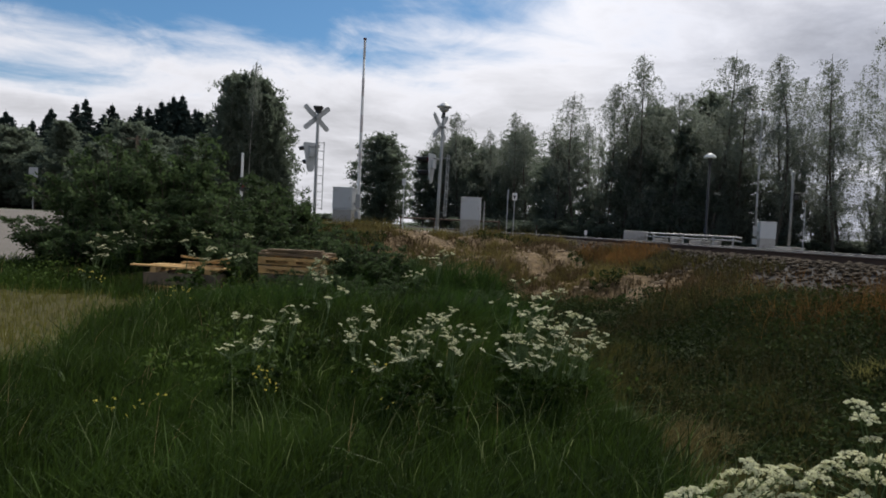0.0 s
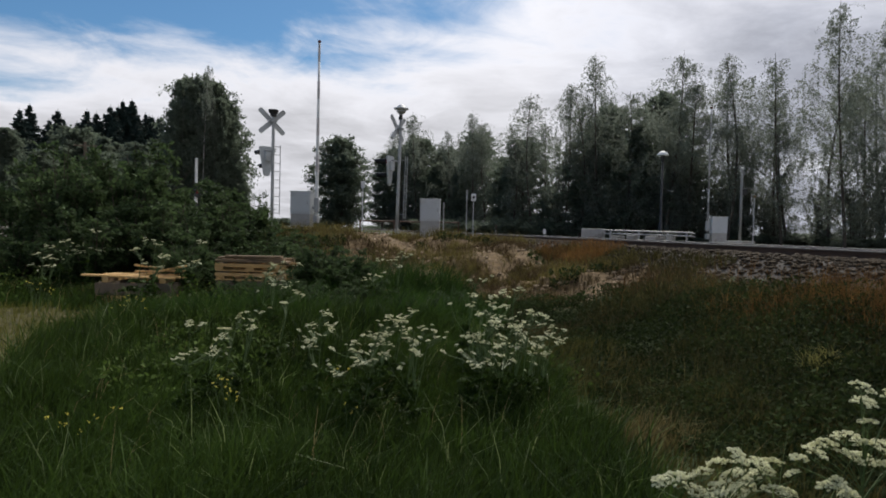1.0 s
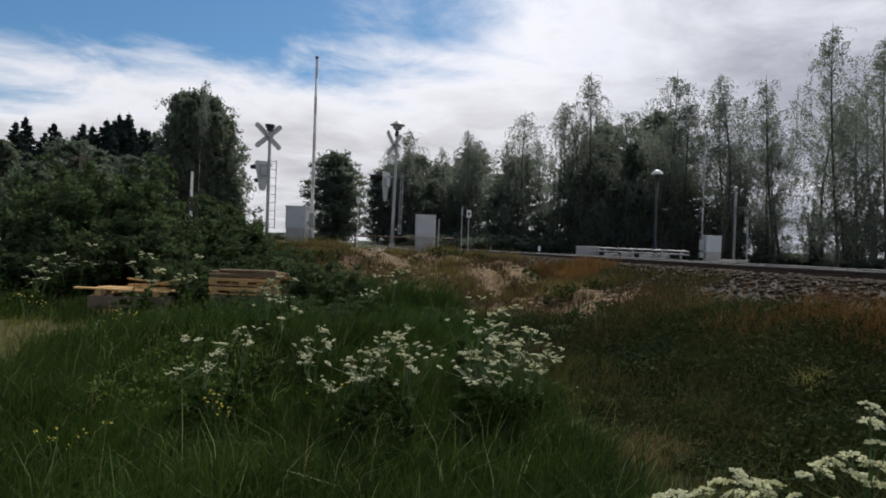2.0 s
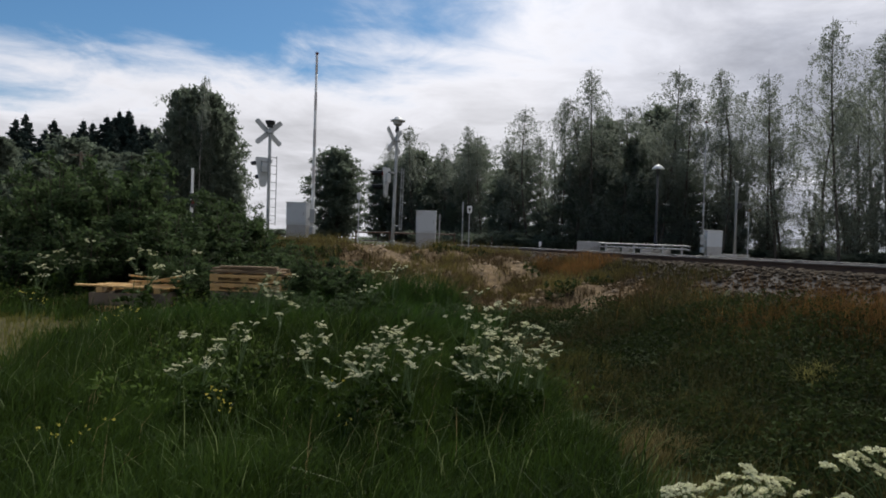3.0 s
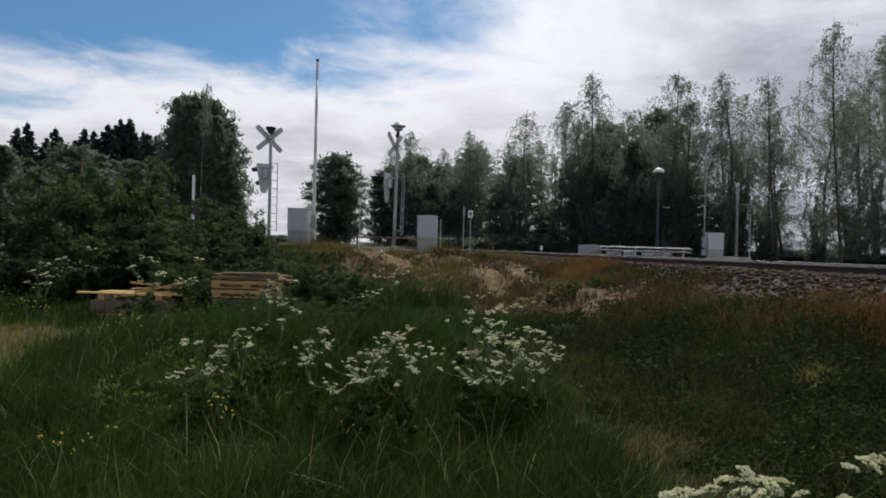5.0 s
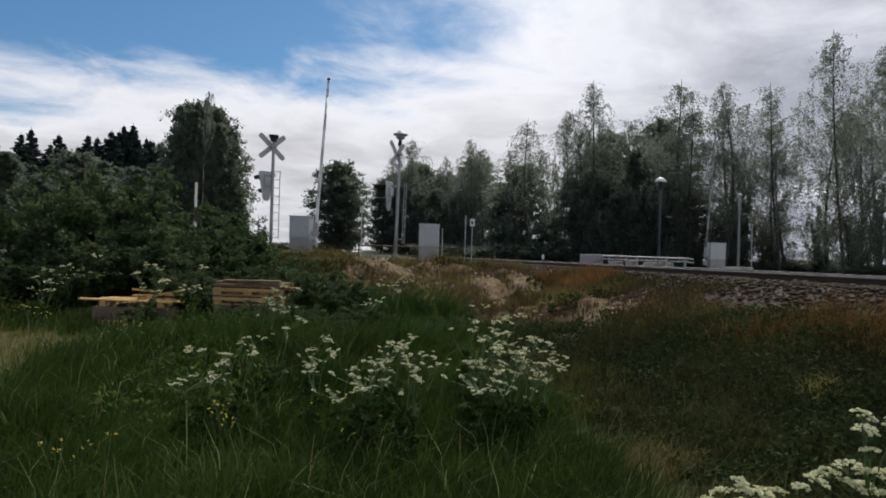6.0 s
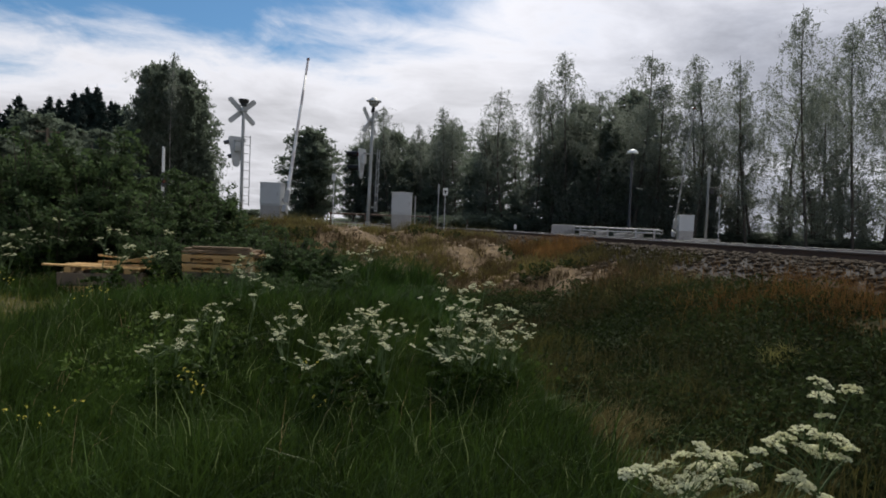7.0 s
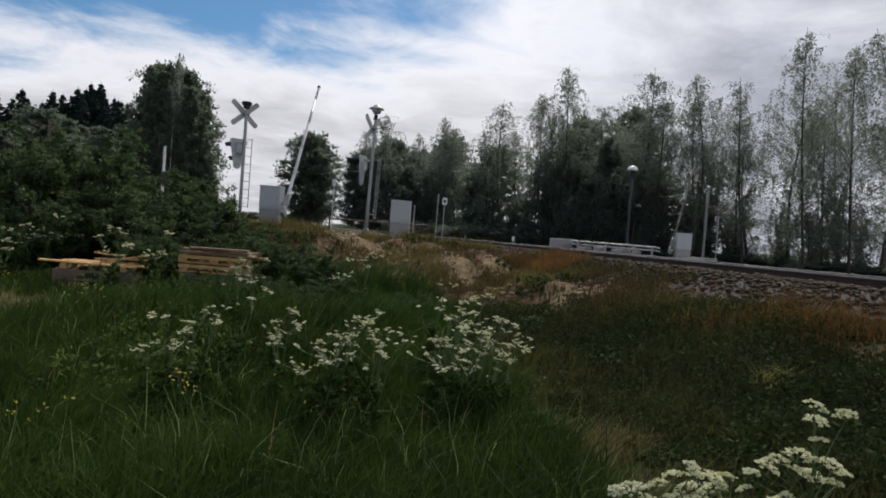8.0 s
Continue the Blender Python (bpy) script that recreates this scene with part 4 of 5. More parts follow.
# the row of birches beyond the track: x, y, factor, turn, kind, width factor
row = [(24.4, 37.0, 1.12, 0, 0, 1.15), (22.3, 38.0, 1.07, 40, 0, 0.96), (20.65, 42.0, 1.02, 200, 3, 1.2), (17.97, 44.0, 1.07, 120, 2, 1.2), (15.1, 48.0, 1.03, 250, 0, 1.2), (12.9, 50.5, 0.90, 75, 2, 1.1),
       (11.1, 52.0, 1.11, 10, 0, 1.2), (9.9, 53.0, 0.98, 190, 2, 1.1), (8.9, 54.5, 1.0, 300, 3, 0.8), (6.8, 58.0, 1.06, 150, 3, 1.25), (3.3, 70.0, 0.9, 100, 0, 1.2), (1.8, 68.0, 0.96, 20, 0, 0.96), (-0.9, 72.0, 0.93, 280, 3, 0.9),
       (-4.3, 75.0, 1.02, 60, 0, 1.25), (-6.6, 77.0, 0.90, 220, 2, 1.0), (26.8, 38.0, 1.15, 140, 2, 1.2), (28.5, 40.0, 1.1, 30, 3, 1.1), (30.8, 41.0, 1.15, 310, 0, 1.1), (19.4, 46.0, 0.86, 80, 0, 1.15), (16.6, 47.5, 0.86, 170, 0, 1.2), (23.6, 42.0, 0.85, 10, 2, 1.1), (22.0, 44.0, 0.62, 95, 0, 1.2), (18.9, 48.0, 0.74, 5, 3, 1.2),
       (5.2, 62.0, 0.84, 120, 2, 1.0),
       (14.2, 52.0, 0.85, 33, 3, 1.0), (17.2, 49.0, 0.82, 77, 0, 1.0), (21.6, 45.0, 0.77, 133, 0, 0.96), (25.5, 41.5, 0.8, 222, 2, 1.0), (8.2, 60.0, 0.8, 12, 0, 1.0), (2.4, 74.0, 0.95, 310, 2, 1.0), (27.6, 43.0, 0.96, 66, 0, 0.96),
       (-17.1, 44.2, 0.92, 20, 1, 0.40), (-18.7, 44.3, 0.80, 120, 1, 0.32), (-16.6, 44.6, 0.82, 220, 1, 0.35), (-19.5, 45.0, 0.82, 320, 1, 0.3)]
birch_row = plant_out(birches, row, "birches beyond the track")
al = [(-15.7, 90.0, 1.26, 0, 3, 1.45), (-16.3, 91.0, 1.2, 140, 3, 1.4), (-9.0, 80.0, 1.0, 90, 1, 1.0), (-7.0, 82.0, 1.0, 200, 3, 1.1), (-4.9, 80.0, 1.1, 10, 3, 1.1), (-1.2, 77.0, 0.95, 50, 3, 1.1), (2.2, 75.0, 1.1, 100, 3, 1.1), (6.4, 64.0, 0.9, 70, 3, 1.0), (11.8, 56.0, 0.95, 20, 3, 1.0), (-2.5, 74.0, 0.85, 30, 0, 1.0), (0.4, 71.0, 0.80, 140, 1, 1.0), (4.8, 66.0, 0.85, 10, 2, 1.1),
      (10.2, 54.0, 0.72, 70, 0, 1.0), (13.8, 50.5, 0.98, 160, 1, 1.05), (12.2, 52.5, 0.9, 320, 2, 0.9), (8.0, 57.0, 0.55, 100, 0, 0.9),
      # the dense clump and the wood beside the road
      (-19.35, 45.0, 1.08, 0, 0, 0.66), (-18.6, 45.4, 1.07, 77, 1, 0.68), (-17.8, 45.0, 1.09, 150, 2, 0.7), (-17.0, 45.3, 1.10, 210, 0, 0.7), (-16.4, 45.2, 0.96, 280, 1, 0.62), (-15.9, 45.5, 0.76, 330, 2, 0.55), (-15.3, 45.3, 0.52, 40, 0, 0.55),
      (-17.3, 45.0, 0.98, 60, 1, 0.62), (-18.3, 45.6, 0.93, 180, 2, 0.65), (-19.5, 46.0, 0.94, 300, 0, 0.62), (-16.4, 45.5, 0.84, 240, 0, 0.62), (-20.2, 46.5, 0.88, 20, 2, 0.5), (-15.7, 46.0, 0.62, 20, 2, 0.6), (-18.8, 44.6, 0.90, 130, 1, 0.6), (-17.0, 46.4, 0.90, 330, 2, 0.6), (-17.9, 47.0, 1.0, 30, 3, 0.7), (-19.2, 47.0, 1.02, 230, 3, 0.65), (-16.7, 47.0, 0.86, 130, 3, 0.62),
      (17.0, 50.0, 0.66, 140, 3, 0.95), (19.5, 47.5, 0.55, 40, 0, 0.95), (14.9, 51.0, 0.85, 250, 2, 1.0), (13.0, 57.0, 1.1, 20, 3, 0.9), (17.6, 57.0, 1.22, 120, 3, 0.95),
      (-24.5, 50.0, 0.67, 70, 1, 0.9), (-28.5, 52.0, 0.73, 130, 0, 1.0), (-32.0, 50.0, 0.71, 220, 2, 1.0), (-36.0, 52.0, 0.81, 310, 1, 1.1), (-40.0, 54.0, 0.85, 40, 0, 1.1), (-45.5, 56.0, 0.90, 100, 2, 1.1), (-21.9, 50.0, 0.61, 160, 2, 0.8), (-50.5, 58.0, 0.88, 170, 1, 1.1), (-26.0, 55.0, 0.73, 15, 2, 0.9), (-30.4, 56.0, 0.81, 215, 1, 0.9), (-34.0, 56.0, 0.85, 115, 0, 0.9),
      (-22.3, 56.6, 1.01, 79, 0, 1.01), (-24.5, 61.5, 1.11, 30, 1, 1.10), (-27.0, 60.7, 1.11, 134, 1, 1.19), (-29.8, 59.8, 0.97, 139, 1, 1.03), (-31.9, 61.2, 1.15, 190, 0, 1.17), (-34.2, 58.3, 0.96, 126, 3, 1.06), (-35.9, 60.9, 1.15, 153, 0, 1.18), (-38.7, 61.3, 1.13, 260, 1, 1.08), (-41.1, 58.6, 0.95, 156, 2, 1.16), (-44.1, 56.3, 1.07, 143, 3, 1.14), (-46.4, 60.0, 0.92, 103, 3, 1.06), (-48.6, 60.5, 0.99, 285, 1, 1.18), (-51.3, 56.4, 0.96, 298, 1, 1.02), (-52.7, 57.7, 0.92, 182, 0, 1.18), (-55.1, 60.4, 1.15, 9, 2, 1.06)]
al = [(x, y, f * (0.84 if x < -21 and y > 56 else 1.0) * (0.78 if x < -37 else 1.0), *rest) for x, y, f, *rest in al]
plant_out(alders, al, "broadleaved trees")
sp = [(-38.5, 75.0, 1.0, 0, 0), (-37.3, 78.0, 1.0, 50, 1), (-36.0, 77.0, 1.02, 90, 1), (-41.0, 74.0, 0.94, 140, 0), (-43.2, 74.0, 0.92, 200, 1), (-45.8, 73.0, 0.86, 260, 0), (-48.6, 73.0, 0.9, 300, 1), (-51.5, 72.0, 0.88, 20, 0),
      (-54.5, 73.0, 0.84, 70, 1), (-57.8, 74.0, 0.82, 120, 0), (-39.8, 76.5, 1.03, 30, 0), (-33.5, 78.0, 0.85, 10, 1), (-31.0, 79.0, 0.75, 90, 0), (-61.5, 75.0, 0.85, 100, 1), (-43.9, 76.0, 0.8, 100, 1), (-40.3, 73.0, 0.9, 210, 1), (-47.0, 75.0, 0.88, 33, 1), (-30.4, 70.9, 0.80, 317, 0), (-33.1, 67.4, 0.84, 227, 1), (-35.8, 68.3, 0.84, 81, 0), (-38.1, 67.0, 0.73, 86, 1), (-40.4, 71.0, 0.92, 292, 0), (-43.0, 71.9, 0.80, 106, 1), (-45.3, 67.3, 0.87, 304, 0), (-46.9, 67.7, 0.73, 251, 1), (-49.3, 68.6, 0.73, 270, 0), (-51.9, 72.0, 0.85, 102, 1), (-54.0, 68.2, 0.80, 18, 0), (-56.6, 69.2, 0.85, 219, 1), (-58.2, 69.5, 0.73, 130, 0), (-61.2, 69.6, 0.87, 213, 1)]
sp = [(x, y, f * 0.94, turn, k, f * 1.22) for x, y, f, turn, k in sp]
sp += [(-33.2, 73.0, 0.86, 44, 1, 1.1), (-32.3, 75.0, 0.80, 144, 0, 1.1), (-36.2, 72.5, 0.97, 244, 0, 1.2), (-39.4, 74.0, 0.94, 344, 0, 1.2), (-41.6, 73.0, 0.88, 84, 1, 1.2), (-44.5, 72.5, 0.88, 184, 0, 1.2), (-37.0, 74.0, 0.97, 15, 0, 1.1), (-35.2, 74.5, 0.94, 115, 1, 1.1), (-34.4, 75.0, 0.86, 215, 0, 1.05), (-38.2, 73.5, 0.90, 315, 1, 1.1), (-42.3, 74.5, 0.93, 65, 1, 1.0), (-48.0, 73.0, 0.93, 165, 0, 1.0)]
plant_out(spruces, sp, "spruces")

WL = "leafy green willow bush at the edge of the meadow"
willows = [bush(s, 2.4, 1.25, 34, 0.060, 30, WL, LEAF_WILLOW) for s in (41, 42, 43)]
willows.append(bush(44, 2.0, 0.8, 14, 0.055, 24, "sparse young bush with small leaves", LEAF_WILLOW))
wb = [(-8.8, 14.2, 0.91, 0, 0, 1.0), (-8.2, 13.6, 1.01, 60, 1, 1.05), (-6.9, 13.4, 1.00, 130, 2, 1.0), (-5.9, 13.0, 0.68, 200, 0, 0.9), (-7.5, 15.2, 0.87, 250, 1, 1.1), (-8.5, 15.8, 0.78, 300, 2, 1.0),
      (-5.0, 12.6, 0.56, 20, 1, 0.75), (-4.55, 13.4, 0.65, 80, 3, 0.9), (-4.1, 12.9, 0.49, 140, 3, 0.8), (-3.4, 12.4, 0.41, 200, 0, 0.62), (-2.6, 11.4, 0.35, 260, 2, 0.6), (-2.0, 11.0, 0.28, 320, 1, 0.5), (-6.6, 11.9, 0.58, 10, 2, 0.8), (-8.2, 12.0, 0.52, 99, 0, 0.8),
      (-4.5, 11.5, 0.37, 170, 1, 0.6), (-8.5, 12.7, 0.46, 44, 1, 0.8), (-5.4, 14.6, 0.60, 33, 2, 0.9), (-4.2, 13.8, 1.15, 300, 3, 0.6),
      (-4.45, 13.5, 1.02, 15, 3, 0.85), (-4.0, 13.2, 0.85, 215, 3, 0.8), (-3.6, 13.6, 0.7, 115, 3, 0.75), (-2.75, 11.1, 0.40, 60, 0, 0.42), (-2.2, 10.8, 0.42, 160, 1, 0.42), (-1.75, 11.2, 0.34, 250, 2, 0.40),
      (-2.35, 9.3, 0.24, 20, 1, 0.34), (-1.75, 9.0, 0.22, 80, 0, 0.34), (-1.25, 9.4, 0.20, 140, 2, 0.32), (-3.35, 9.9, 0.20, 200, 0, 0.30), (-2.9, 9.8, 0.2, 260, 2, 0.3), (-4.35, 10.5, 0.40, 310, 1, 0.35), (0.0, 9.6, 0.16, 40, 0, 0.3), (-0.6, 8.6, 0.18, 70, 1, 0.3)]
plant_out(willows, wb, "willow bushes")
hedge = [bush(51, 2.2, 1.6, 28, 0.12, 12, "low dark hedge bush beyond the track", LEAF_ALDER_HAZED, "hedge_bush"), bush(52, 2.2, 1.3, 15, 0.065, 9, "thin young broadleaved growth between the birches", LEAF_BIRCH_HAZED, "young_tree", 0.8)]
hb = []
for k in range(22):          # young growth between the birches
    u = k / 21
    hb.append((27.5 - 18.5 * u + random.uniform(-0.6, 0.6), 39 + 14.5 * u + random.uniform(-1.0, 2.5), random.uniform(0.9, 2.1), random.uniform(0, 360), 1, random.uniform(0.7, 1.3)))
for k in range(30):
    u = k / 29
    hb.append((30 - 33 * u + random.uniform(-0.8, 0.8), 36 + 30 * u + random.uniform(-1.5, 1.5), random.uniform(0.75, 1.25) * (0.55 if u < 0.55 else 1.0), random.uniform(0, 360), 0, random.uniform(0.9, 1.3)))
for k in range(22):
    hb.append((-60 + 6.5 * k + random.uniform(-2, 2), 118 + random.uniform(-8, 8), random.uniform(0.8, 1.35), random.uniform(0, 360), 0, random.uniform(2.2, 3.0)))
plant_out(hedge, hb, "hedge bushes")


# ---------------------------------------------------------------- grass and flowers
def blades(name, P, height, width, lean, mat, label, category, seed):
    """Bent grass blades at the points P, joined into one object."""
    rng = np.random.default_rng(seed)
    n = len(P)
    a = rng.uniform(0, 6.28, n)
    side = np.stack([np.cos(a), np.sin(a), np.zeros(n)], 1) * (width * rng.uniform(0.6, 1.3, n))[:, None] * 0.5
    h = (height * rng.uniform(0.55, 1.25, n))[:, None]
    b = rng.normal(size=(n, 2)) * 0.30 + np.array(lean)
    bend = np.concatenate([b, np.zeros((n, 1))], 1) * h
    up = np.array([[0, 0, 1.0]])
    mid = P + up * h * 0.55 + bend * 0.30
    tip = P + up * h * (1.0 - 0.22 * np.linalg.norm(b, axis=1, keepdims=True)) + bend
    base = P - up * 0.03
    V = np.stack([base - side, base + side, mid + side * 0.8, mid - side * 0.8, tip + side * 0.12, tip - side * 0.12], 1).reshape(-1, 3)
    k = np.arange(n, dtype=np.int32)[:, None] * 6
    F = np.concatenate([k + [0, 1, 2, 3], k + [3, 2, 4, 5]], 1).reshape(-1).astype(np.int32)
    me = bpy.data.meshes.new(name)
    me.vertices.add(n * 6)
    me.vertices.foreach_set("co", V.astype(np.float32).ravel())
    me.loops.add(len(F))
    me.loops.foreach_set("vertex_index", F)
    me.polygons.add(n * 2)
    me.polygons.foreach_set("loop_start", np.arange(0, n * 8, 4, dtype=np.int32))
    me.update(calc_edges=True)
    me.materials.append(mat)
    return tagged(new(name, me), label, category, kind="stuff")


def scatter(seed, n, y0, y1, power=1.6, wide=0.82, extra=1.2):
    """Points over the stretch of meadow ahead, denser close by."""
    rng = np.random.default_rng(seed)
    y = y0 + (y1 - y0) * rng.random(n) ** power
    x = rng.uniform(-1, 1, n) * (wide * y + extra)
    return x, y, rng


def stand(x, y, keep):
    x, y = x[keep], y[keep]
    return np.stack([x, y, land(x, y)], 1)


def tufts(seed, n_tuft, per, y0, y1, power, spread, wide=0.82):
    """Points in tufts, and a size for each tuft."""
    x, y, rng = scatter(seed, n_tuft, y0, y1, power, wide)
    k = np.repeat(np.arange(n_tuft), per)
    size = np.clip(rng.lognormal(0, 0.35, n_tuft), 0.4, 2.0)[k]
    return x[k] + rng.normal(size=len(k)) * spread * size, y[k] + rng.normal(size=len(k)) * spread * size, size, k, rng


def strip(rng, n, a0, a1, s0, s1, power):
    """Points along the track, between two distances from it, denser at the a0 end."""
    a, s = a0 + (a1 - a0) * rng.random(n) ** power, rng.uniform(s0, s1, n)
    return TRACK0.x + ALONG.x * a + ACROSS.x * s, TRACK0.y + ALONG.y * a + ACROSS.y * s, s


def build_grass():
    x, y, size, k, rng = tufts(101, 9800, 26, 1.3, 12.5, 1.25, 0.085)
    s = off_track(x, y)
    tall = 0.5 + 0.22 * waves(x, y, 31, 6, 0.12, 0.9)
    keep = (s > 6.4 + 0.25 * waves(x, y, 33, 4, 0.2, 0.8)) & (path_mask(x, y) < rng.uniform(0.1, 0.7, len(x))) & (sand_mask(x, y) < rng.uniform(0, 0.35, len(x))) & (gravel_mask(x, y) < 0.2)
    h = np.clip(0.30 + 0.26 * (tall - 0.4), 0.10, 0.5) * (0.55 + 0.45 * size) * np.where(y < 2.6, 0.7, 1.0)
    h = h * (1 - 0.5 * smooth(7.5, 9.2, y))
    near, far = keep & (y < 7.5), keep & (y >= 7.5)
    lean = rng.normal(size=(k.max() + 1, 2)) * 0.25 + [0.2, 0.0]
    blades("meadow_grass", stand(x, y, near), h[near], 0.0095, lean[k[near]], GRASS, "tall green meadow grass bent by the wind", "grass", 1)
    blades("meadow_grass", stand(x, y, far), h[far] * 1.15, 0.016, lean[k[far]], GRASS, "tall green grass round the timber stacks", "grass", 2)
    # thinner turf round and behind the standpoint
    bx, by = rng.uniform(-8, 5, 60000), rng.uniform(-8, 2.6, 60000)
    keep = (path_mask(bx, by) < rng.uniform(0.2, 0.8, 60000)) & (off_track(bx, by) > 6.0) & (rng.random(60000) < smooth(-8, -3, by) * smooth(-8, -5.5, bx))
    blades("meadow_grass", stand(bx, by, keep), 0.22, 0.012, (0.15, 0.0), GRASS, "shorter meadow grass behind the standpoint", "grass", 13)
    # low leafy undergrowth between the tufts
    x, y, rng = scatter(111, 70000, 1.4, 11.0, 1.3)
    on = (y > 5.2 + 0.8 * waves(x, y, 38, 5, 0.2, 1.0)) & (off_track(x, y) > 6.0) & (path_mask(x, y) < rng.uniform(0.1, 0.8, len(x))) & (sand_mask(x, y) < 0.2)
    P = stand(x, y, on)
    P[:, 2] += rng.random(len(P)) ** 1.3 * np.clip(0.22 + 0.16 * waves(P[:, 0], P[:, 1], 39, 6, 0.25, 1.5), 0.06, 0.42)
    tagged(quads("meadow_herbs", leaf_verts(rng, P, 0.026, 2.0), HERB), "low leafy herbs between the grass tufts", "herbs", kind="stuff")
    # pale seed stalks and dead stems among the green
    x, y, rng = scatter(102, 650, 3.4, 11.0, 1.0)
    keep = (off_track(x, y) > 6.2) & (path_mask(x, y) < 0.7) & (sand_mask(x, y) < 0.3)
    blades("dry_stalks", stand(x, y, keep), np.full(keep.sum(), 0.44), 0.005, (0.35, 0.0), DRYGRASS, "pale dry grass stalks standing in the meadow", "grass", 3)
    # pale blades in loose sheaves, arching over the finer grass
    x, y, size, k, rng = tufts(131, 330, 7, 3.0, 9.0, 1.0, 0.035)
    keep = (off_track(x, y) > 6.1) & (path_mask(x, y) < 0.4) & (waves(x, y, 37, 6, 0.2, 1.4) > -0.6)
    blades("broad_grass", stand(x, y, keep), rng.uniform(0.34, 0.56, keep.sum()), 0.0065, rng.normal(size=(keep.sum(), 2)) * 0.42 + [0.12, 0], BROAD, "pale green blades arching over the meadow grass", "grass", 16)
    # lush high grass below the sandy slope
    x, y, size, k, rng = tufts(141, 1500, 28, 7.8, 12.6, 1.0, 0.10, 0.40)
    keep = (x < 0.9 + 0.25 * waves(x, y, 57, 5, 0.2, 0.9)) & (x > -4.0) & (off_track(x, y) > 5.6) & (rng.random(len(x)) < smooth(7.7, 9.6, y + 0.4 * waves(x, y, 56, 5, 0.2, 1.0))) & (sand_mask(x, y) < 0.35) & ~((x < -2.5) & (y > 10.0))
    blades("lush_grass", stand(x, y, keep), np.clip(0.42 + 0.12 * waves(x, y, 58, 6, 0.2, 1.2), 0.2, 0.65)[keep] * (0.6 + 0.4 * size[keep]), 0.013, rng.normal(size=(keep.sum(), 2)) * 0.25 + [0.15, 0], LUSH, "lush dark green grass below the sandy slope", "grass", 17)
    # withered scrub that breaks up the bare sand
    x, y, size, k, rng = tufts(142, 2600, 24, 10.0, 19.5, 1.0, 0.11, 0.5)
    s = off_track(x, y)
    w = waves(x, y, 59, 7, 0.25, 2.0)
    keep = (s > 2.4) & (s < 12) & (w > 0.15) & (np.hypot((x + 0.85) * 0.8, (y - 13.2) * 0.7) > 0.75) & (gravel_mask(x, y) < 0.3)
    blades("withered_scrub", stand(x, y, keep), 0.13 * size[keep], 0.014, rng.normal(size=(keep.sum(), 2)) * 0.5, SCRUB, "withered brown scrub on the sandy slope", "grass", 18)
    # short worn turf on the strip and at the foot of the bank
    x, y, rng = scatter(103, 110000, 1.5, 11.5, 1.2)
    s = off_track(x, y)
    keep = (path_mask(x, y) > rng.uniform(0.2, 0.9, len(x))) & (rng.random(len(x)) < 0.8)
    blades("worn_turf", stand(x, y, keep), np.full(keep.sum(), 0.12), 0.008, (0.1, 0.0), PATHTURF, "short yellowish worn turf on a footpath", "grass", 4)
    foot = (s > 4.8) & (s < 7.1) & (rng.random(len(x)) < 0.85)
    blades("bank_foot_grass", stand(x, y, foot), np.clip(0.13 + 0.04 * waves(x, y, 35, 5, 0.3, 1.5), 0.05, 0.3)[foot], 0.008, (0.2, 0.0), WORN, "short yellow-green grass at the foot of the bank", "grass", 5)
    # a heap of dead yellow grass at the foot of the bank
    a, r = rng.uniform(0, 6.28, 520), np.sqrt(rng.random(520)) * 0.22
    x, y = 1.49 + 1.3 * r * np.cos(a), 4.8 + 1.3 * r * np.sin(a)
    blades("dead_grass_heap", stand(x, y, np.full(520, True)), np.full(520, 0.24), 0.005, rng.normal(size=(520, 2)) * 0.6, DEAD, "heap of dead straw-coloured grass at the foot of the bank", "grass", 10)
    x, y = 3.06 + 0.6 * r[:160] * np.cos(a[:160]), 5.5 + 0.6 * r[:160] * np.sin(a[:160])
    blades("pale_tuft", stand(x, y, np.full(160, True)), np.full(160, 0.24), 0.008, rng.normal(size=(160, 2)) * 0.4, STRAW, "pale yellow-green grass tuft on the bank", "grass", 15)
    # bent straw at the foot of the bank
    x, y, rng = scatter(143, 2600, 3.6, 7.5, 1.0)
    on = (off_track(x, y) > 4.6) & (off_track(x, y) < 6.6) & (waves(x, y, 36, 6, 0.3, 1.6) > 0.0)
    blades("straw", stand(x, y, on), rng.uniform(0.16, 0.36, on.sum()), 0.0045, rng.normal(size=(on.sum(), 2)) * 0.5, DEAD, "bent straw standing at the foot of the bank", "grass", 19)
    # clumps of straw and scrub along the sandy foot of the ballast
    rng = np.random.default_rng(144)
    for n, mat, seed, label in ((15000, SCRUB, 20, "brown withered clumps on sandy soil"), (5200, DEAD, 21, "pale straw clumps on sandy soil")):
        x, y, s = strip(rng, n, -10.8, -1.5, 2.35, 5.4, 1.0)
        on = waves(x, y, 60 + seed, 7, 0.35, 2.6) > 0.1
        blades("bank_straw", stand(x, y, on), rng.uniform(0.05, 0.19, on.sum()), 0.011, rng.normal(size=(on.sum(), 2)) * 0.6, mat, label, "grass", seed)
    # herbs that cover the bank, rust-red sorrel along its top
    rng = np.random.default_rng(104)
    x, y, s = strip(rng, 190000, -24.0, -2.0, 2.6, 5.8, 1.1)
    on = (s > 2.8 + 0.2 * rng.normal(size=len(x))) & (sand_mask(x, y) < rng.uniform(0.05, 0.8, len(x)))
    lump = np.clip(0.13 + 0.06 * waves(x, y, 41, 6, 0.2, 1.6), 0.03, 0.32)
    P = stand(x, y, on)
    P[:, 2] += rng.random(len(P)) ** 0.7 * lump[on]
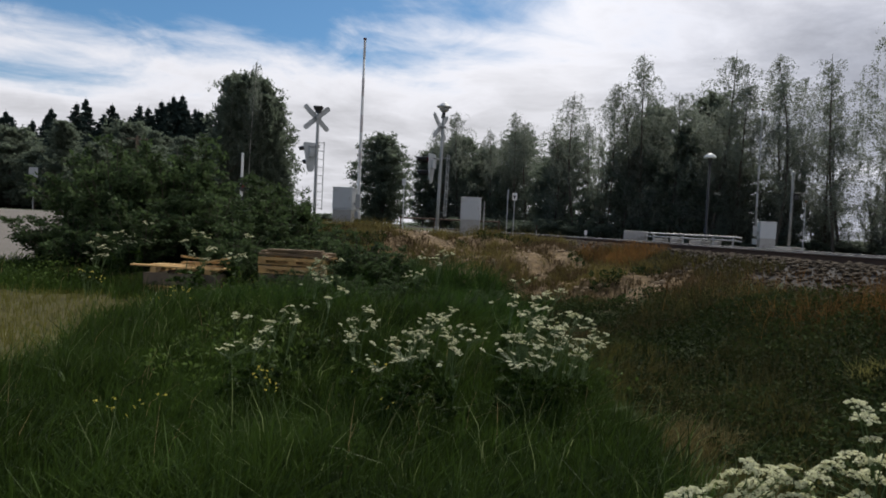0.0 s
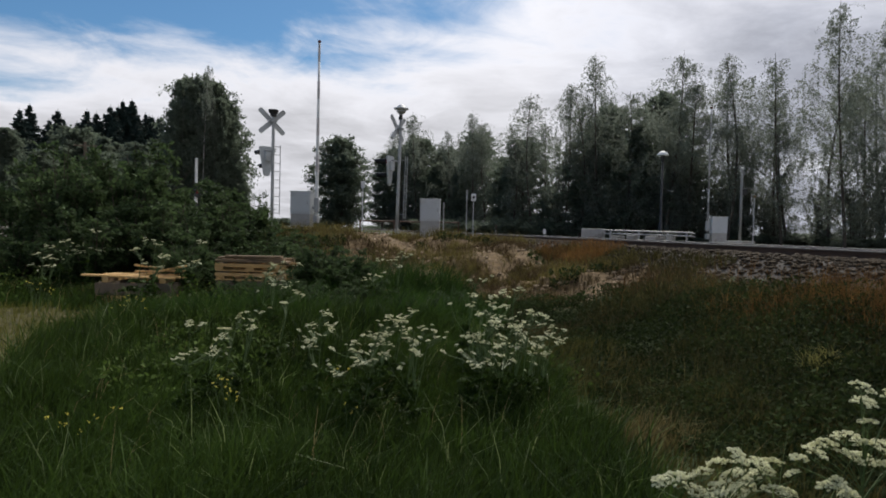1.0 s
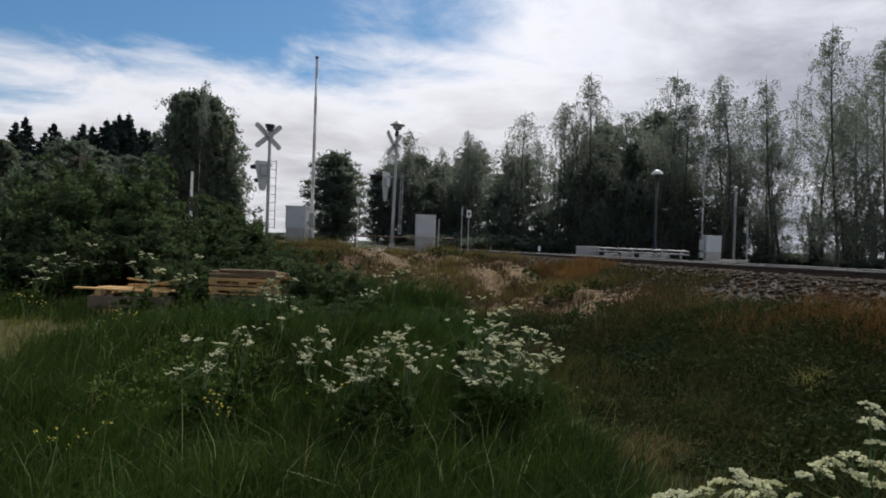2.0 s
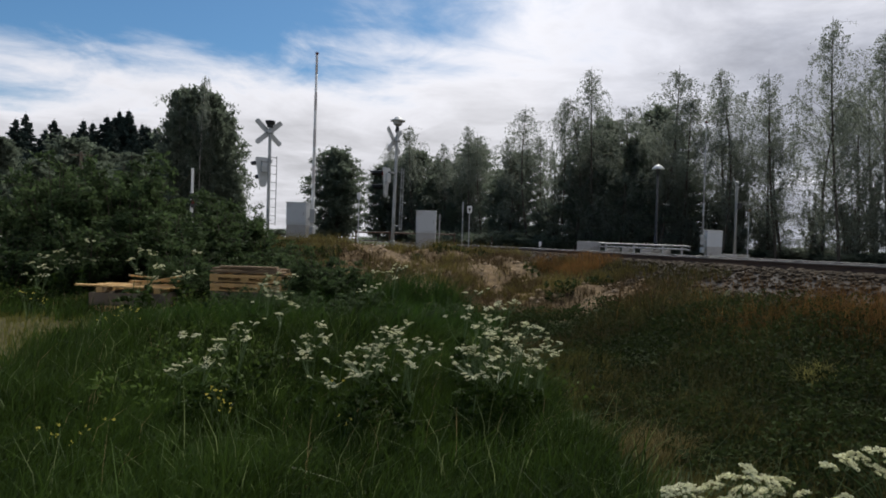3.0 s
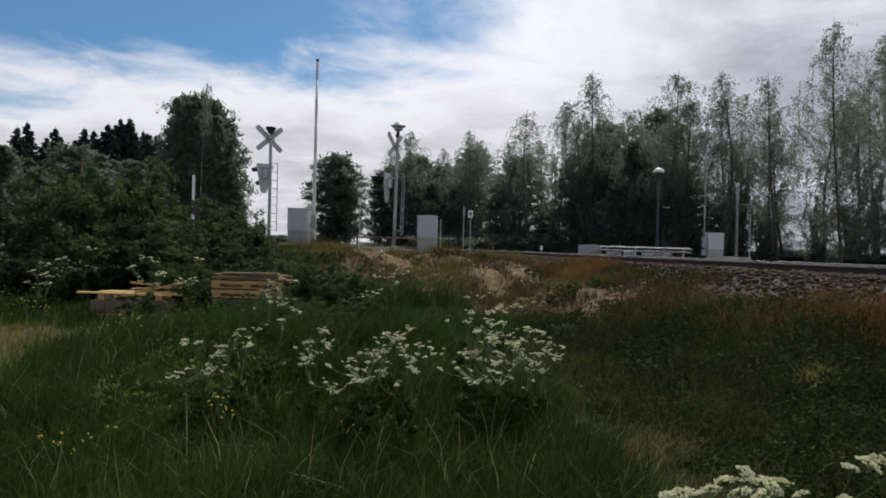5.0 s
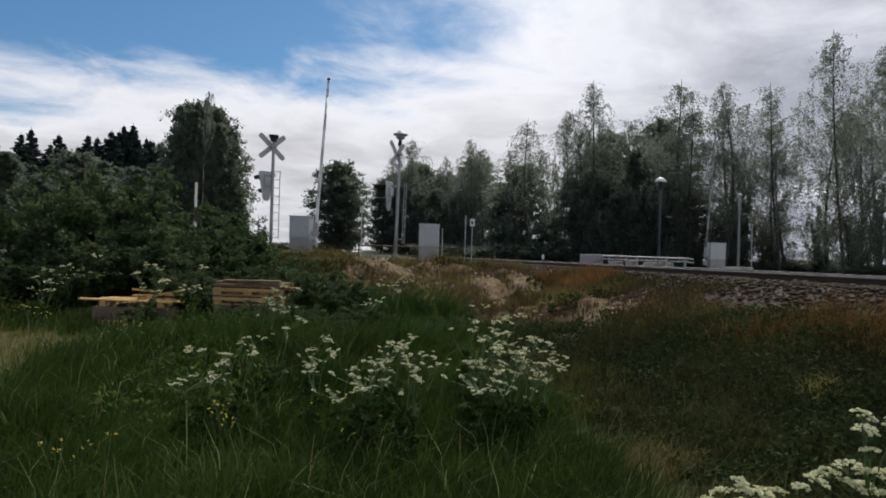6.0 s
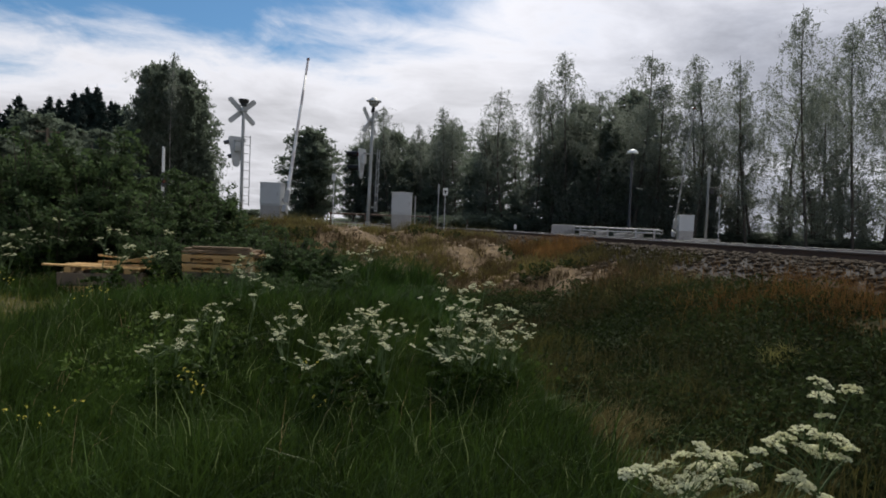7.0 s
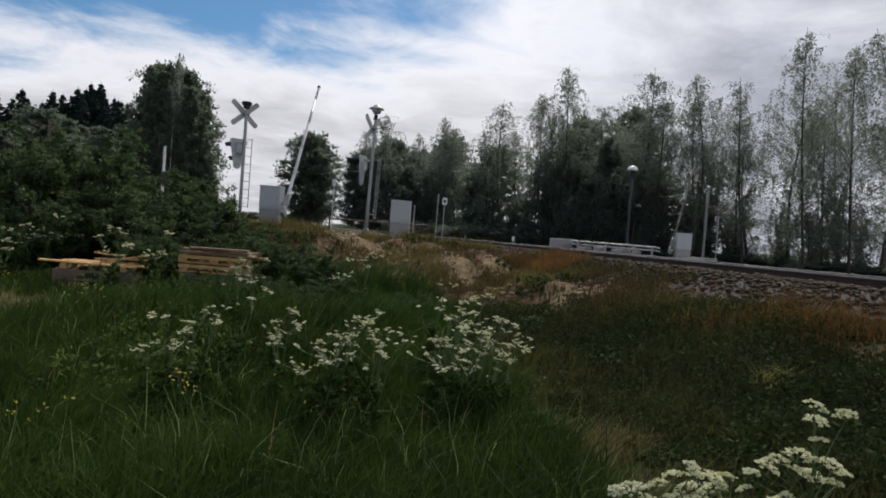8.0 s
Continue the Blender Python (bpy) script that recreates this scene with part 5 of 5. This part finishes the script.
    tagged(quads("bank_herbs", leaf_verts(rng, P, 0.025, 2.0, 0.0, True), DARKHERB, None, 3), "dark low herbs covering the railway bank", "herbs", kind="stuff")
    x, y, s = strip(rng, 46000, -24.0, -5.0, 2.7, 5.7, 1.4)
    on = (waves(x, y, 45, 6, 0.2, 1.2) > -0.4) & (sand_mask(x, y) < 0.4)
    blades("bank_grass", stand(x, y, on), np.full(on.sum(), 0.21), 0.005, rng.normal(size=(on.sum(), 2)) * 0.25, BANKGRASS, "thin brownish grass on the railway bank", "grass", 6)
    x, y, s = strip(rng, 60000, -20.0, -9.2, 2.1, 4.2, 1.0)
    w = waves(x, y, 43, 5, 0.12, 0.7)
    on = (rng.random(len(x)) < np.exp(-((s - 2.85 - 0.15 * w) / 0.55) ** 2) * np.clip(0.40 + 0.45 * w + 0.25 * waves(x, y, 44, 6, 0.5, 3.0), 0.05, 1))
    blades("sorrel", stand(x, y, on), rng.uniform(0.08, 0.42, on.sum()), 0.0045, rng.normal(size=(on.sum(), 2)) * 0.25, REDGRASS, "rust-red sorrel and dry grass below the ballast", "grass", 7)
    x, y, s = strip(rng, 7000, -6.4, -3.0, 1.6, 2.7, 1.0)
    on = rng.random(len(x)) < 0.75 * np.clip(1.1 - np.abs(s - 2.3) * 1.4, 0, 1) * np.clip(0.6 + 0.6 * waves(x, y, 71, 6, 0.2, 1.4), 0, 1)
    blades("sorrel", stand(x, y, on), np.full(on.sum(), 0.2), 0.011, rng.normal(size=(on.sum(), 2)) * 0.25, REDGRASS, "rust-red sorrel beside the crossing", "grass", 12)
    x, y, s = strip(rng, 4500, -10.0, -3.5, 1.9, 2.8, 1.0)
    on = waves(x, y, 73, 6, 0.3, 1.6) > 0.0
    blades("ballast_weeds", stand(x, y, on), np.full(on.sum(), 0.16), 0.01, rng.normal(size=(on.sum(), 2)) * 0.3, BANKGRASS, "thin brownish weeds at the edge of the ballast", "grass", 14)
    # tufts on the sandy slope and the plateau
    x, y, size, k, rng = tufts(106, 5200, 22, 10.2, 24.0, 1.0, 0.10, 0.62)
    s = off_track(x, y)
    w = waves(x, y, 47, 7, 0.18, 1.5)
    on = (s > 2.0) & (gravel_mask(x, y) < 0.3) & (w > -0.5 + 0.75 * (sand_mask(x, y) > 0.6) - 0.6 * (y > 17))
    blades("slope_tufts", stand(x, y, on), np.where(y[on] > 17, 0.24, 0.13) * size[on], 0.015, rng.normal(size=(on.sum(), 2)) * 0.3, TUFT, "yellowish grass tufts on the sandy slope", "grass", 8)
    x, y, rng = scatter(107, 70000, 10.0, 20.0, 1.0, 0.62, 0.5)
    on2 = (off_track(x, y) > 2.8) & (gravel_mask(x, y) < 0.3) & (waves(x, y, 53, 7, 0.2, 1.6) > 0.35 + 1.3 * sand_mask(x, y))
    P = stand(x, y, on2)
    P[:, 2] += rng.random(len(P)) * 0.15
    tagged(quads("slope_herbs", leaf_verts(rng, P, 0.05, 1.6), DARKHERB), "dark green weeds on the sandy slope", "herbs", kind="stuff")


DEAD = material("dead_grass", (0.150, 0.122, 0.048), 0.8, 0, 0.5, 0.7, 6, 0, translucent=0.3)
BROAD = material("broad_grass", (0.17, 0.21, 0.085), 0.42, 0, 0.4, 0.7, 6, 0, translucent=0.4)
PATHTURF = material("path_turf", (0.15, 0.145, 0.035), 0.75, 0, 0.4, 0.7, 6, 0, translucent=0.3)
STRAW = material("pale_grass", (0.22, 0.21, 0.07), 0.7, 0, 0.3, 0.7, 6, 0, translucent=0.4)
HERB = material("meadow_herbs", (0.068, 0.105, 0.022), 0.8, 0, 0.5, 0.7, 6, 0, translucent=0.3)
BANKGRASS = material("bank_grass", (0.062, 0.057, 0.020), 0.8, 0, 0.5, 0.7, 6, 0, translucent=0.3)
TUFT = material("slope_grass", (0.135, 0.112, 0.036), 0.8, 0, 0.5, 0.7, 6, 0, translucent=0.3)
WORN = material("yellowish_turf", (0.088, 0.080, 0.024), 0.8, 0, 0.4, 0.7, 6, 0, translucent=0.3)


def umbel_verts(rng, R, n_small, florets, size, dome=0.2, lump=0.24):
    """A flat-domed head of many small heads, each of tiny petals."""
    out = []
    for k in range(n_small):
        r = R * math.sqrt((k + 0.5) / n_small)
        a = k * 2.4 + rng.uniform(-0.3, 0.3)
        c = np.array([r * math.cos(a), r * math.sin(a), dome * R * (1 - (r / R) ** 2) + rng.uniform(-0.09, 0.09) * R])
        rr = R * lump * rng.uniform(0.65, 1.35)
        b, q = rng.uniform(0, 6.28, florets), rr * np.sqrt(rng.random(florets))
        p = c + np.stack([q * np.cos(b), q * np.sin(b), 0.45 * rr * (1 - (q / rr) ** 2) + rng.uniform(-0.4, 0.4, florets) * rr], 1)
        u = rng.normal(size=(florets, 3)) * [1, 1, 0.35]
        u /= np.linalg.norm(u, axis=1, keepdims=True)
        v = np.cross(u, np.array([0, 0, 1.0]) + rng.normal(size=(florets, 3)) * 0.4)
        v /= np.linalg.norm(v, axis=1, keepdims=True)
        s = size * rng.uniform(0.7, 1.3, (florets, 1)) * 0.5
        out.append(np.stack([p - u * s, p + v * s, p + u * s, p - v * s], 1).reshape(-1, 3))
    return np.concatenate(out)


def cow_parsley(seed, H, n_umbel, R, n_small, florets, size, spread, label, lean=0.12, heads=None):
    rng = np.random.default_rng(seed)
    t = thing("cow_parsley", (0, -40 - seed, 0), 0, label, "wild flower", "cow parsley plants")
    wood = bmesh.new()
    top = np.array([lean * H, 0, H * 0.8])
    add_tube(wood, [(0, 0, -0.12), top * 0.5 + [0.01, 0, 0.02], top], [0.006, 0.005, 0.0035], 5, False)
    leaves = []
    for k in range(len(heads) if heads else n_umbel):
        u = rng.uniform(0.30, 0.95) if k else 1.0
        o = top * u
        a = k * 2.4 + rng.uniform(-0.4, 0.4)
        if not heads and k % 6:          # side heads of the same spray
            u, a = u0 + rng.uniform(-0.03, 0.03), a0 + rng.uniform(-0.35, 0.35)
            o = top * u
        u0, a0 = u, a
        d = np.array([math.cos(a), math.sin(a), 0]) * spread * rng.uniform(0.35, 1.0) * (0.25 if k == 0 else 1)
        e = o + d + np.array([lean * 0.15 * H, 0, (H - o[2]) * rng.uniform(0.10, 0.55)])
        e[2] = max(e[2], o[2] + 0.08)
        if not heads:
            if k % 6:
                e = e0 + rng.normal(size=3) * [0.056, 0.056, 0.016]
            else:
                e0 = e
        if heads:
            e = np.array(heads[k][:3])
            o = top * min(1.0, max(0.35, (e[2] - 0.16) / top[2]))
            d = (e - o) * 0.3
        add_tube(wood, [o, o + (e - o) * 0.5 + d * 0.15, e - [0, 0, R * 0.6]], [0.0032, 0.0026, 0.002], 4, False)
        rr = heads[k][3] if heads else R * rng.uniform(0.45, 1.2)
        for j in range(7):
            b = j * 0.9 + rng.random()
            add_tube(wood, [e - [0, 0, R * 0.6], e + np.array([math.cos(b), math.sin(b), 0]) * rr * 0.7], [0.0013, 0.0009], 3, False)
        um = quads("umbel", umbel_verts(rng, rr, n_small, florets, size, *((0.38, 0.21) if heads else (0.14, 0.20))), UMBEL, t)
        um.matrix_basis = pose(*e, rng.uniform(-24, 24), rng.uniform(-16, 30), rng.uniform(0, 360))
    for k in range(9):
        z = rng.uniform(0.12, 0.62)
        o, a = top * z, rng.uniform(0, 6.28)
        L = rng.uniform(0.10, 0.22) * (1.2 - z)
        w = rng.random((26, 1))
        d = np.array([math.cos(a), math.sin(a), 0.35])
        n = np.array([-math.sin(a), math.cos(a), 0.0])
        leaves.append(o + d * L * w + n * rng.uniform(-1, 1, (26, 1)) * L * 0.42 * (1.05 - w) + np.array([0, 0, -0.35]) * L * w * w)
        add_tube(wood, [o, o + d * L], [0.002, 0.001], 3, False)
    part("stem", wood, STEM, t)
    quads("leaf", leaf_verts(rng, np.concatenate(leaves), 0.03, 1.6), GRASS, t)["kind"] = "stuff"
    return t


def build_flowers():
    rng = np.random.default_rng(77)
    CP = "white flowering cow parsley in tall meadow grass"
    kinds = [cow_parsley(s, 0.92, n, 0.024, 9, 9, 0.0085, 0.27, CP) for s, n in ((1, 17), (2, 13), (3, 19), (4, 11))]
    spots = []

    def clump(n, x0, x1, y0, y1, h0, h1):
        for _ in range(n):
            spots.append((rng.uniform(x0, x1), rng.uniform(y0, y1), rng.uniform(h0, h1)))
    clump(15, -0.80, 0.40, 4.7, 5.9, 0.76, 1.10)      # the thick stand
    clump(4, -1.15, -0.6, 4.8, 5.6, 0.70, 0.95)
    clump(4, 0.28, 0.52, 4.8, 5.4, 0.76, 1.0)
    clump(3, 0.42, 0.70, 4.9, 5.3, 0.60, 0.85)
    clump(4, -2.15, -1.7, 4.7, 5.4, 0.68, 0.98)
    clump(3, -1.9, -1.2, 5.9, 6.7, 0.72, 0.92)
    clump(3, -2.4, -1.9, 7.6, 8.4, 0.85, 1.0)
    clump(3, 0.05, 0.65, 6.0, 7.0, 0.98, 1.2)
    clump(4, -4.5, -3.6, 9.0, 9.6, 0.95, 1.15)
    clump(3, -6.3, -5.6, 9.0, 9.8, 0.75, 0.95)
    clump(3, -3.3, -2.5, 9.3, 9.9, 0.72, 0.9)
    clump(3, -1.25, -0.8, 8.2, 9.4, 0.85, 1.0)
    clump(3, -7.3, -6.2, 10.5, 11.2, 0.95, 1.3)
    used = set()
    for i, (x, y, h) in enumerate(spots):
        k = i % 4
        f = h / 0.92
        m = pose(x, y, ground_z(x, y), rng.uniform(-5, 5), rng.uniform(-3, 8), rng.uniform(-50, 50)) @ Matrix.Diagonal((f, f, f, 1))
        if k in used:
            stand_plants.append(copy_thing(kinds[k], m))
        else:
            used.add(k)
            kinds[k].matrix_world = m
            stand_plants.append(kinds[k])
    near = []
    NL = "large white cow parsley close by at the foot of the bank"
    tall = [(-.04, -.03, 1.08, .040), (.10, 0, 1.05, .040), (.01, .03, 1.01, .042), (-.01, -.03, .95, .034), (-.07, 0, .88, .055), (-.12, .03, .85, .04), (-.01, -.03, .87, .04),
            (.07, 0, .85, .05), (.13, .03, .81, .036), (-.20, -.03, .83, .045), (-.24, 0, .80, .03), (-.16, .03, .84, .035), (-.07, -.02, .82, .05), (0, .02, .80, .045), (.06, -.03, .79, .04)]
    low = [(.04, -.03, .82, .034), (-.07, 0, .73, .05), (0, .03, .76, .045), (.08, -.03, .78, .05), (.15, 0, .77, .045), (.21, .03, .77, .035), (.25, -.03, .75, .03), (.06, 0, .72, .055),
           (.16, .03, .72, .055), (-.01, -.03, .68, .055), (-.09, 0, .66, .05), (.10, .03, .66, .055), (.19, -.03, .68, .05), (.25, 0, .67, .035), (.03, .03, .63, .05)]
    small = [(-.18, -.03, .72, .05), (-.23, 0, .70, .03), (-.14, .03, .71, .025)]
    side = [(.09, -.03, .72, .035), (.06, 0, .70, .03), (.16, .03, .66, .036), (.12, -.03, .68, .03), (.22, 0, .63, .03)]
    for s, x, y, h, heads in ((11, 1.54, 2.45, 0.95, tall), (12, 1.02, 2.45, 0.75, low), (13, 1.02, 2.45, 0.66, small), (14, 1.35, 2.45, 0.66, side)):
        p = cow_parsley(s, h, 1, 0.045, 17, 30, 0.0062, 0.15, NL, 0.0, heads)
        p.matrix_world = pose(x, y, -0.025)
        near.append(p)
    return near


def yellow_plant(seed, H, n):
    rng = np.random.default_rng(seed)
    t = thing("yellow_flower", (0, -30 - seed, 0), 0, "small yellow meadow flower in the grass", "wild flower", "yellow flowers")
    wood = bmesh.new()
    pts = []
    for k in range(n):
        a, r = rng.uniform(0, 6.28), rng.uniform(0.02, 0.13)
        e = np.array([r * math.cos(a), r * math.sin(a), H * rng.uniform(0.75, 1.05)])
        add_tube(wood, [(0, 0, 0), e * [0.5, 0.5, 0.6], e], [0.003, 0.002, 0.0015], 3, False)
        pts.append(e + rng.normal(size=(5, 3)) * 0.005)
    part("stem", wood, STEM, t)
    quads("petals", leaf_verts(rng, np.concatenate(pts), 0.0095, 1.1), PETAL, t)["kind"] = "stuff"
    return t


def build_yellow():
    rng = np.random.default_rng(5)
    kinds = [yellow_plant(1, 0.34, 4), yellow_plant(2, 0.30, 3)]
    spots = []
    for n, x0, x1, y0, y1 in ((5, -4.15, -3.75, 7.6, 8.2), (3, -2.65, -2.1, 3.8, 4.3), (6, -1.85, -1.6, 4.7, 5.1), (3, -5.8, -5.4, 8.6, 9.0), (2, -1.2, -0.6, 4.3, 5.6)):
        for _ in range(n):
            spots.append((rng.uniform(x0, x1), rng.uniform(y0, y1), rng.uniform(0.9, 1.25), rng.uniform(0, 360), len(spots) % 2))
    plant_out(kinds, spots, "yellow flowers")


def dock(seed):
    rng = np.random.default_rng(seed)
    t = thing("dock_plant", (0, -20 - seed, 0), 0, "dark brown seeding dock stalk beside the gravel", "weed", "dock plants")
    wood = bmesh.new()
    pts = []
    for k in range(3):
        a = rng.uniform(0, 6.28)
        e = np.array([0.12 * math.cos(a), 0.12 * math.sin(a), rng.uniform(0.65, 0.95)])
        add_tube(wood, [(0, 0, 0), e], [0.006, 0.003], 4, False)
        v = rng.uniform(0.45, 1.0, (140, 1))
        pts.append(e * v + rng.normal(size=(140, 3)) * 0.02 * (1.3 - v))
    part("stem", wood, TWIG, t)
    quads("seeds", leaf_verts(rng, np.concatenate(pts), 0.025, 1.2), BARK, t)
    return t


def build_stones():
    rng = np.random.default_rng(21)
    out = []
    for k in range(1500):
        x, y = rng.uniform(-3.2, 4.5), rng.uniform(9, 18)
        if sand_mask(x, y) < 0.4:
            continue
        bm = bmesh.new()
        bmesh.ops.create_icosphere(bm, subdivisions=1, radius=0.012 + 0.05 * rng.random() ** 2.5)
        vs = np.array([v.co[:] for v in bm.verts]) * rng.uniform(0.7, 1.2, (len(bm.verts), 1)) * [1.2, 1, 0.7]
        fs = np.array([[v.index for v in f.verts] for f in bm.faces])
        bm.free()
        out.append(vs[fs].reshape(-1, 3) + [x, y, ground_z(x, y) + 0.005])
    tagged(quads("sand_stones", np.concatenate(out), SANDSTONE, per=3), "scattered stones and clods on the bare sandy slope", "stones", kind="stuff")


SANDSTONE = material("clods_and_pebbles", (0.30, 0.22, 0.14), 0.95, 0, 0.35, 6, 40, 0.3)
build_grass()
stand_plants = []
near_plants = build_flowers()
build_yellow()
plant_out([dock(1), dock(2)], [(-9.2, 12.9, 1.0, 0, 0), (-8.9, 12.6, 0.9, 60, 1), (-9.6, 13.3, 0.8, 200, 0)], "dock plants")
build_stones()


# ---------------------------------------------------------------- what moves
GUST = [(0, 0.4), (0.5, 0.5), (1.0, 0.2), (1.5, 0.0), (2.0, -0.2), (2.8, -0.1), (3.5, 0.1), (4.0, 0.3), (4.5, 0.3), (5.2, 0.2), (6.0, 0.0), (6.5, -0.7), (7.0, -0.9), (7.5, -1.4), (8.0, -1.2)]


def motions():
    # the two booms come down together
    for boom in (near_boom, far_boom):
        at = boom.location.copy()
        fall = [(0, 0), (4.5, 0), (4.9, 0.3), (5.3, 2.2), (5.8, 8.0), (6.0, 10.8), (6.5, 16.0), (7.0, 22.0), (7.5, 28.6), (8.0, 34.5)]
        walk(boom, [(t, pose(*at, -a, 0, 0)) for t, a in fall])
    # the wind rocks the birches, and the flowers close by
    rng = random.Random(3)
    for tree_ob in birch_row:
        at, turn, f, ph = tree_ob.location.copy(), tree_ob.matrix_basis.to_euler().z, rng.uniform(0.5, 1.0), rng.uniform(0, 6.28)
        walk(tree_ob, [(t, pose(*at, 0, f * a + 0.25 * math.sin(2.1 * t + ph), 0) @ Matrix.Rotation(turn, 4, "Z")) for t, a in GUST])
    tall = [(0, -10.3), (0.5, -6.5), (1.0, 0), (1.5, 0), (2.0, 3.0), (2.8, 8.0), (3.5, 14.0), (4.0, 22.0), (4.5, 20.0), (5.3, 8.0), (6.0, 0), (6.5, 0.6), (7.0, 0), (7.5, -0.5), (8.0, 0.6)]
    low = [(0, -8.0), (0.5, -3.2), (1.0, -0.6), (1.5, 1.4), (2.0, 1.5), (2.8, 3.2), (3.5, 4.6), (4.0, 5.4), (4.5, 3.6), (5.3, 1.2), (6.0, 0), (6.5, 0), (7.0, 0), (7.5, 0.4), (8.0, 0)]
    for plant, rows in zip(near_plants, (tall, low, low, low)):
        at = plant.location.copy()
        walk(plant, [(t, pose(*at, 0, a, 0)) for t, a in rows])
    for plant in stand_plants:
        at, turned, ph = plant.location.copy(), plant.matrix_basis.to_quaternion().to_matrix().to_4x4(), rng.uniform(0, 6.28)
        walk(plant, [(0.5 * k, pose(*at, 0.7 * math.sin(2.7 * k + ph), 1.3 * math.sin(1.6 * k + 0.4 * ph), 0) @ turned) for k in range(17)])


motions()
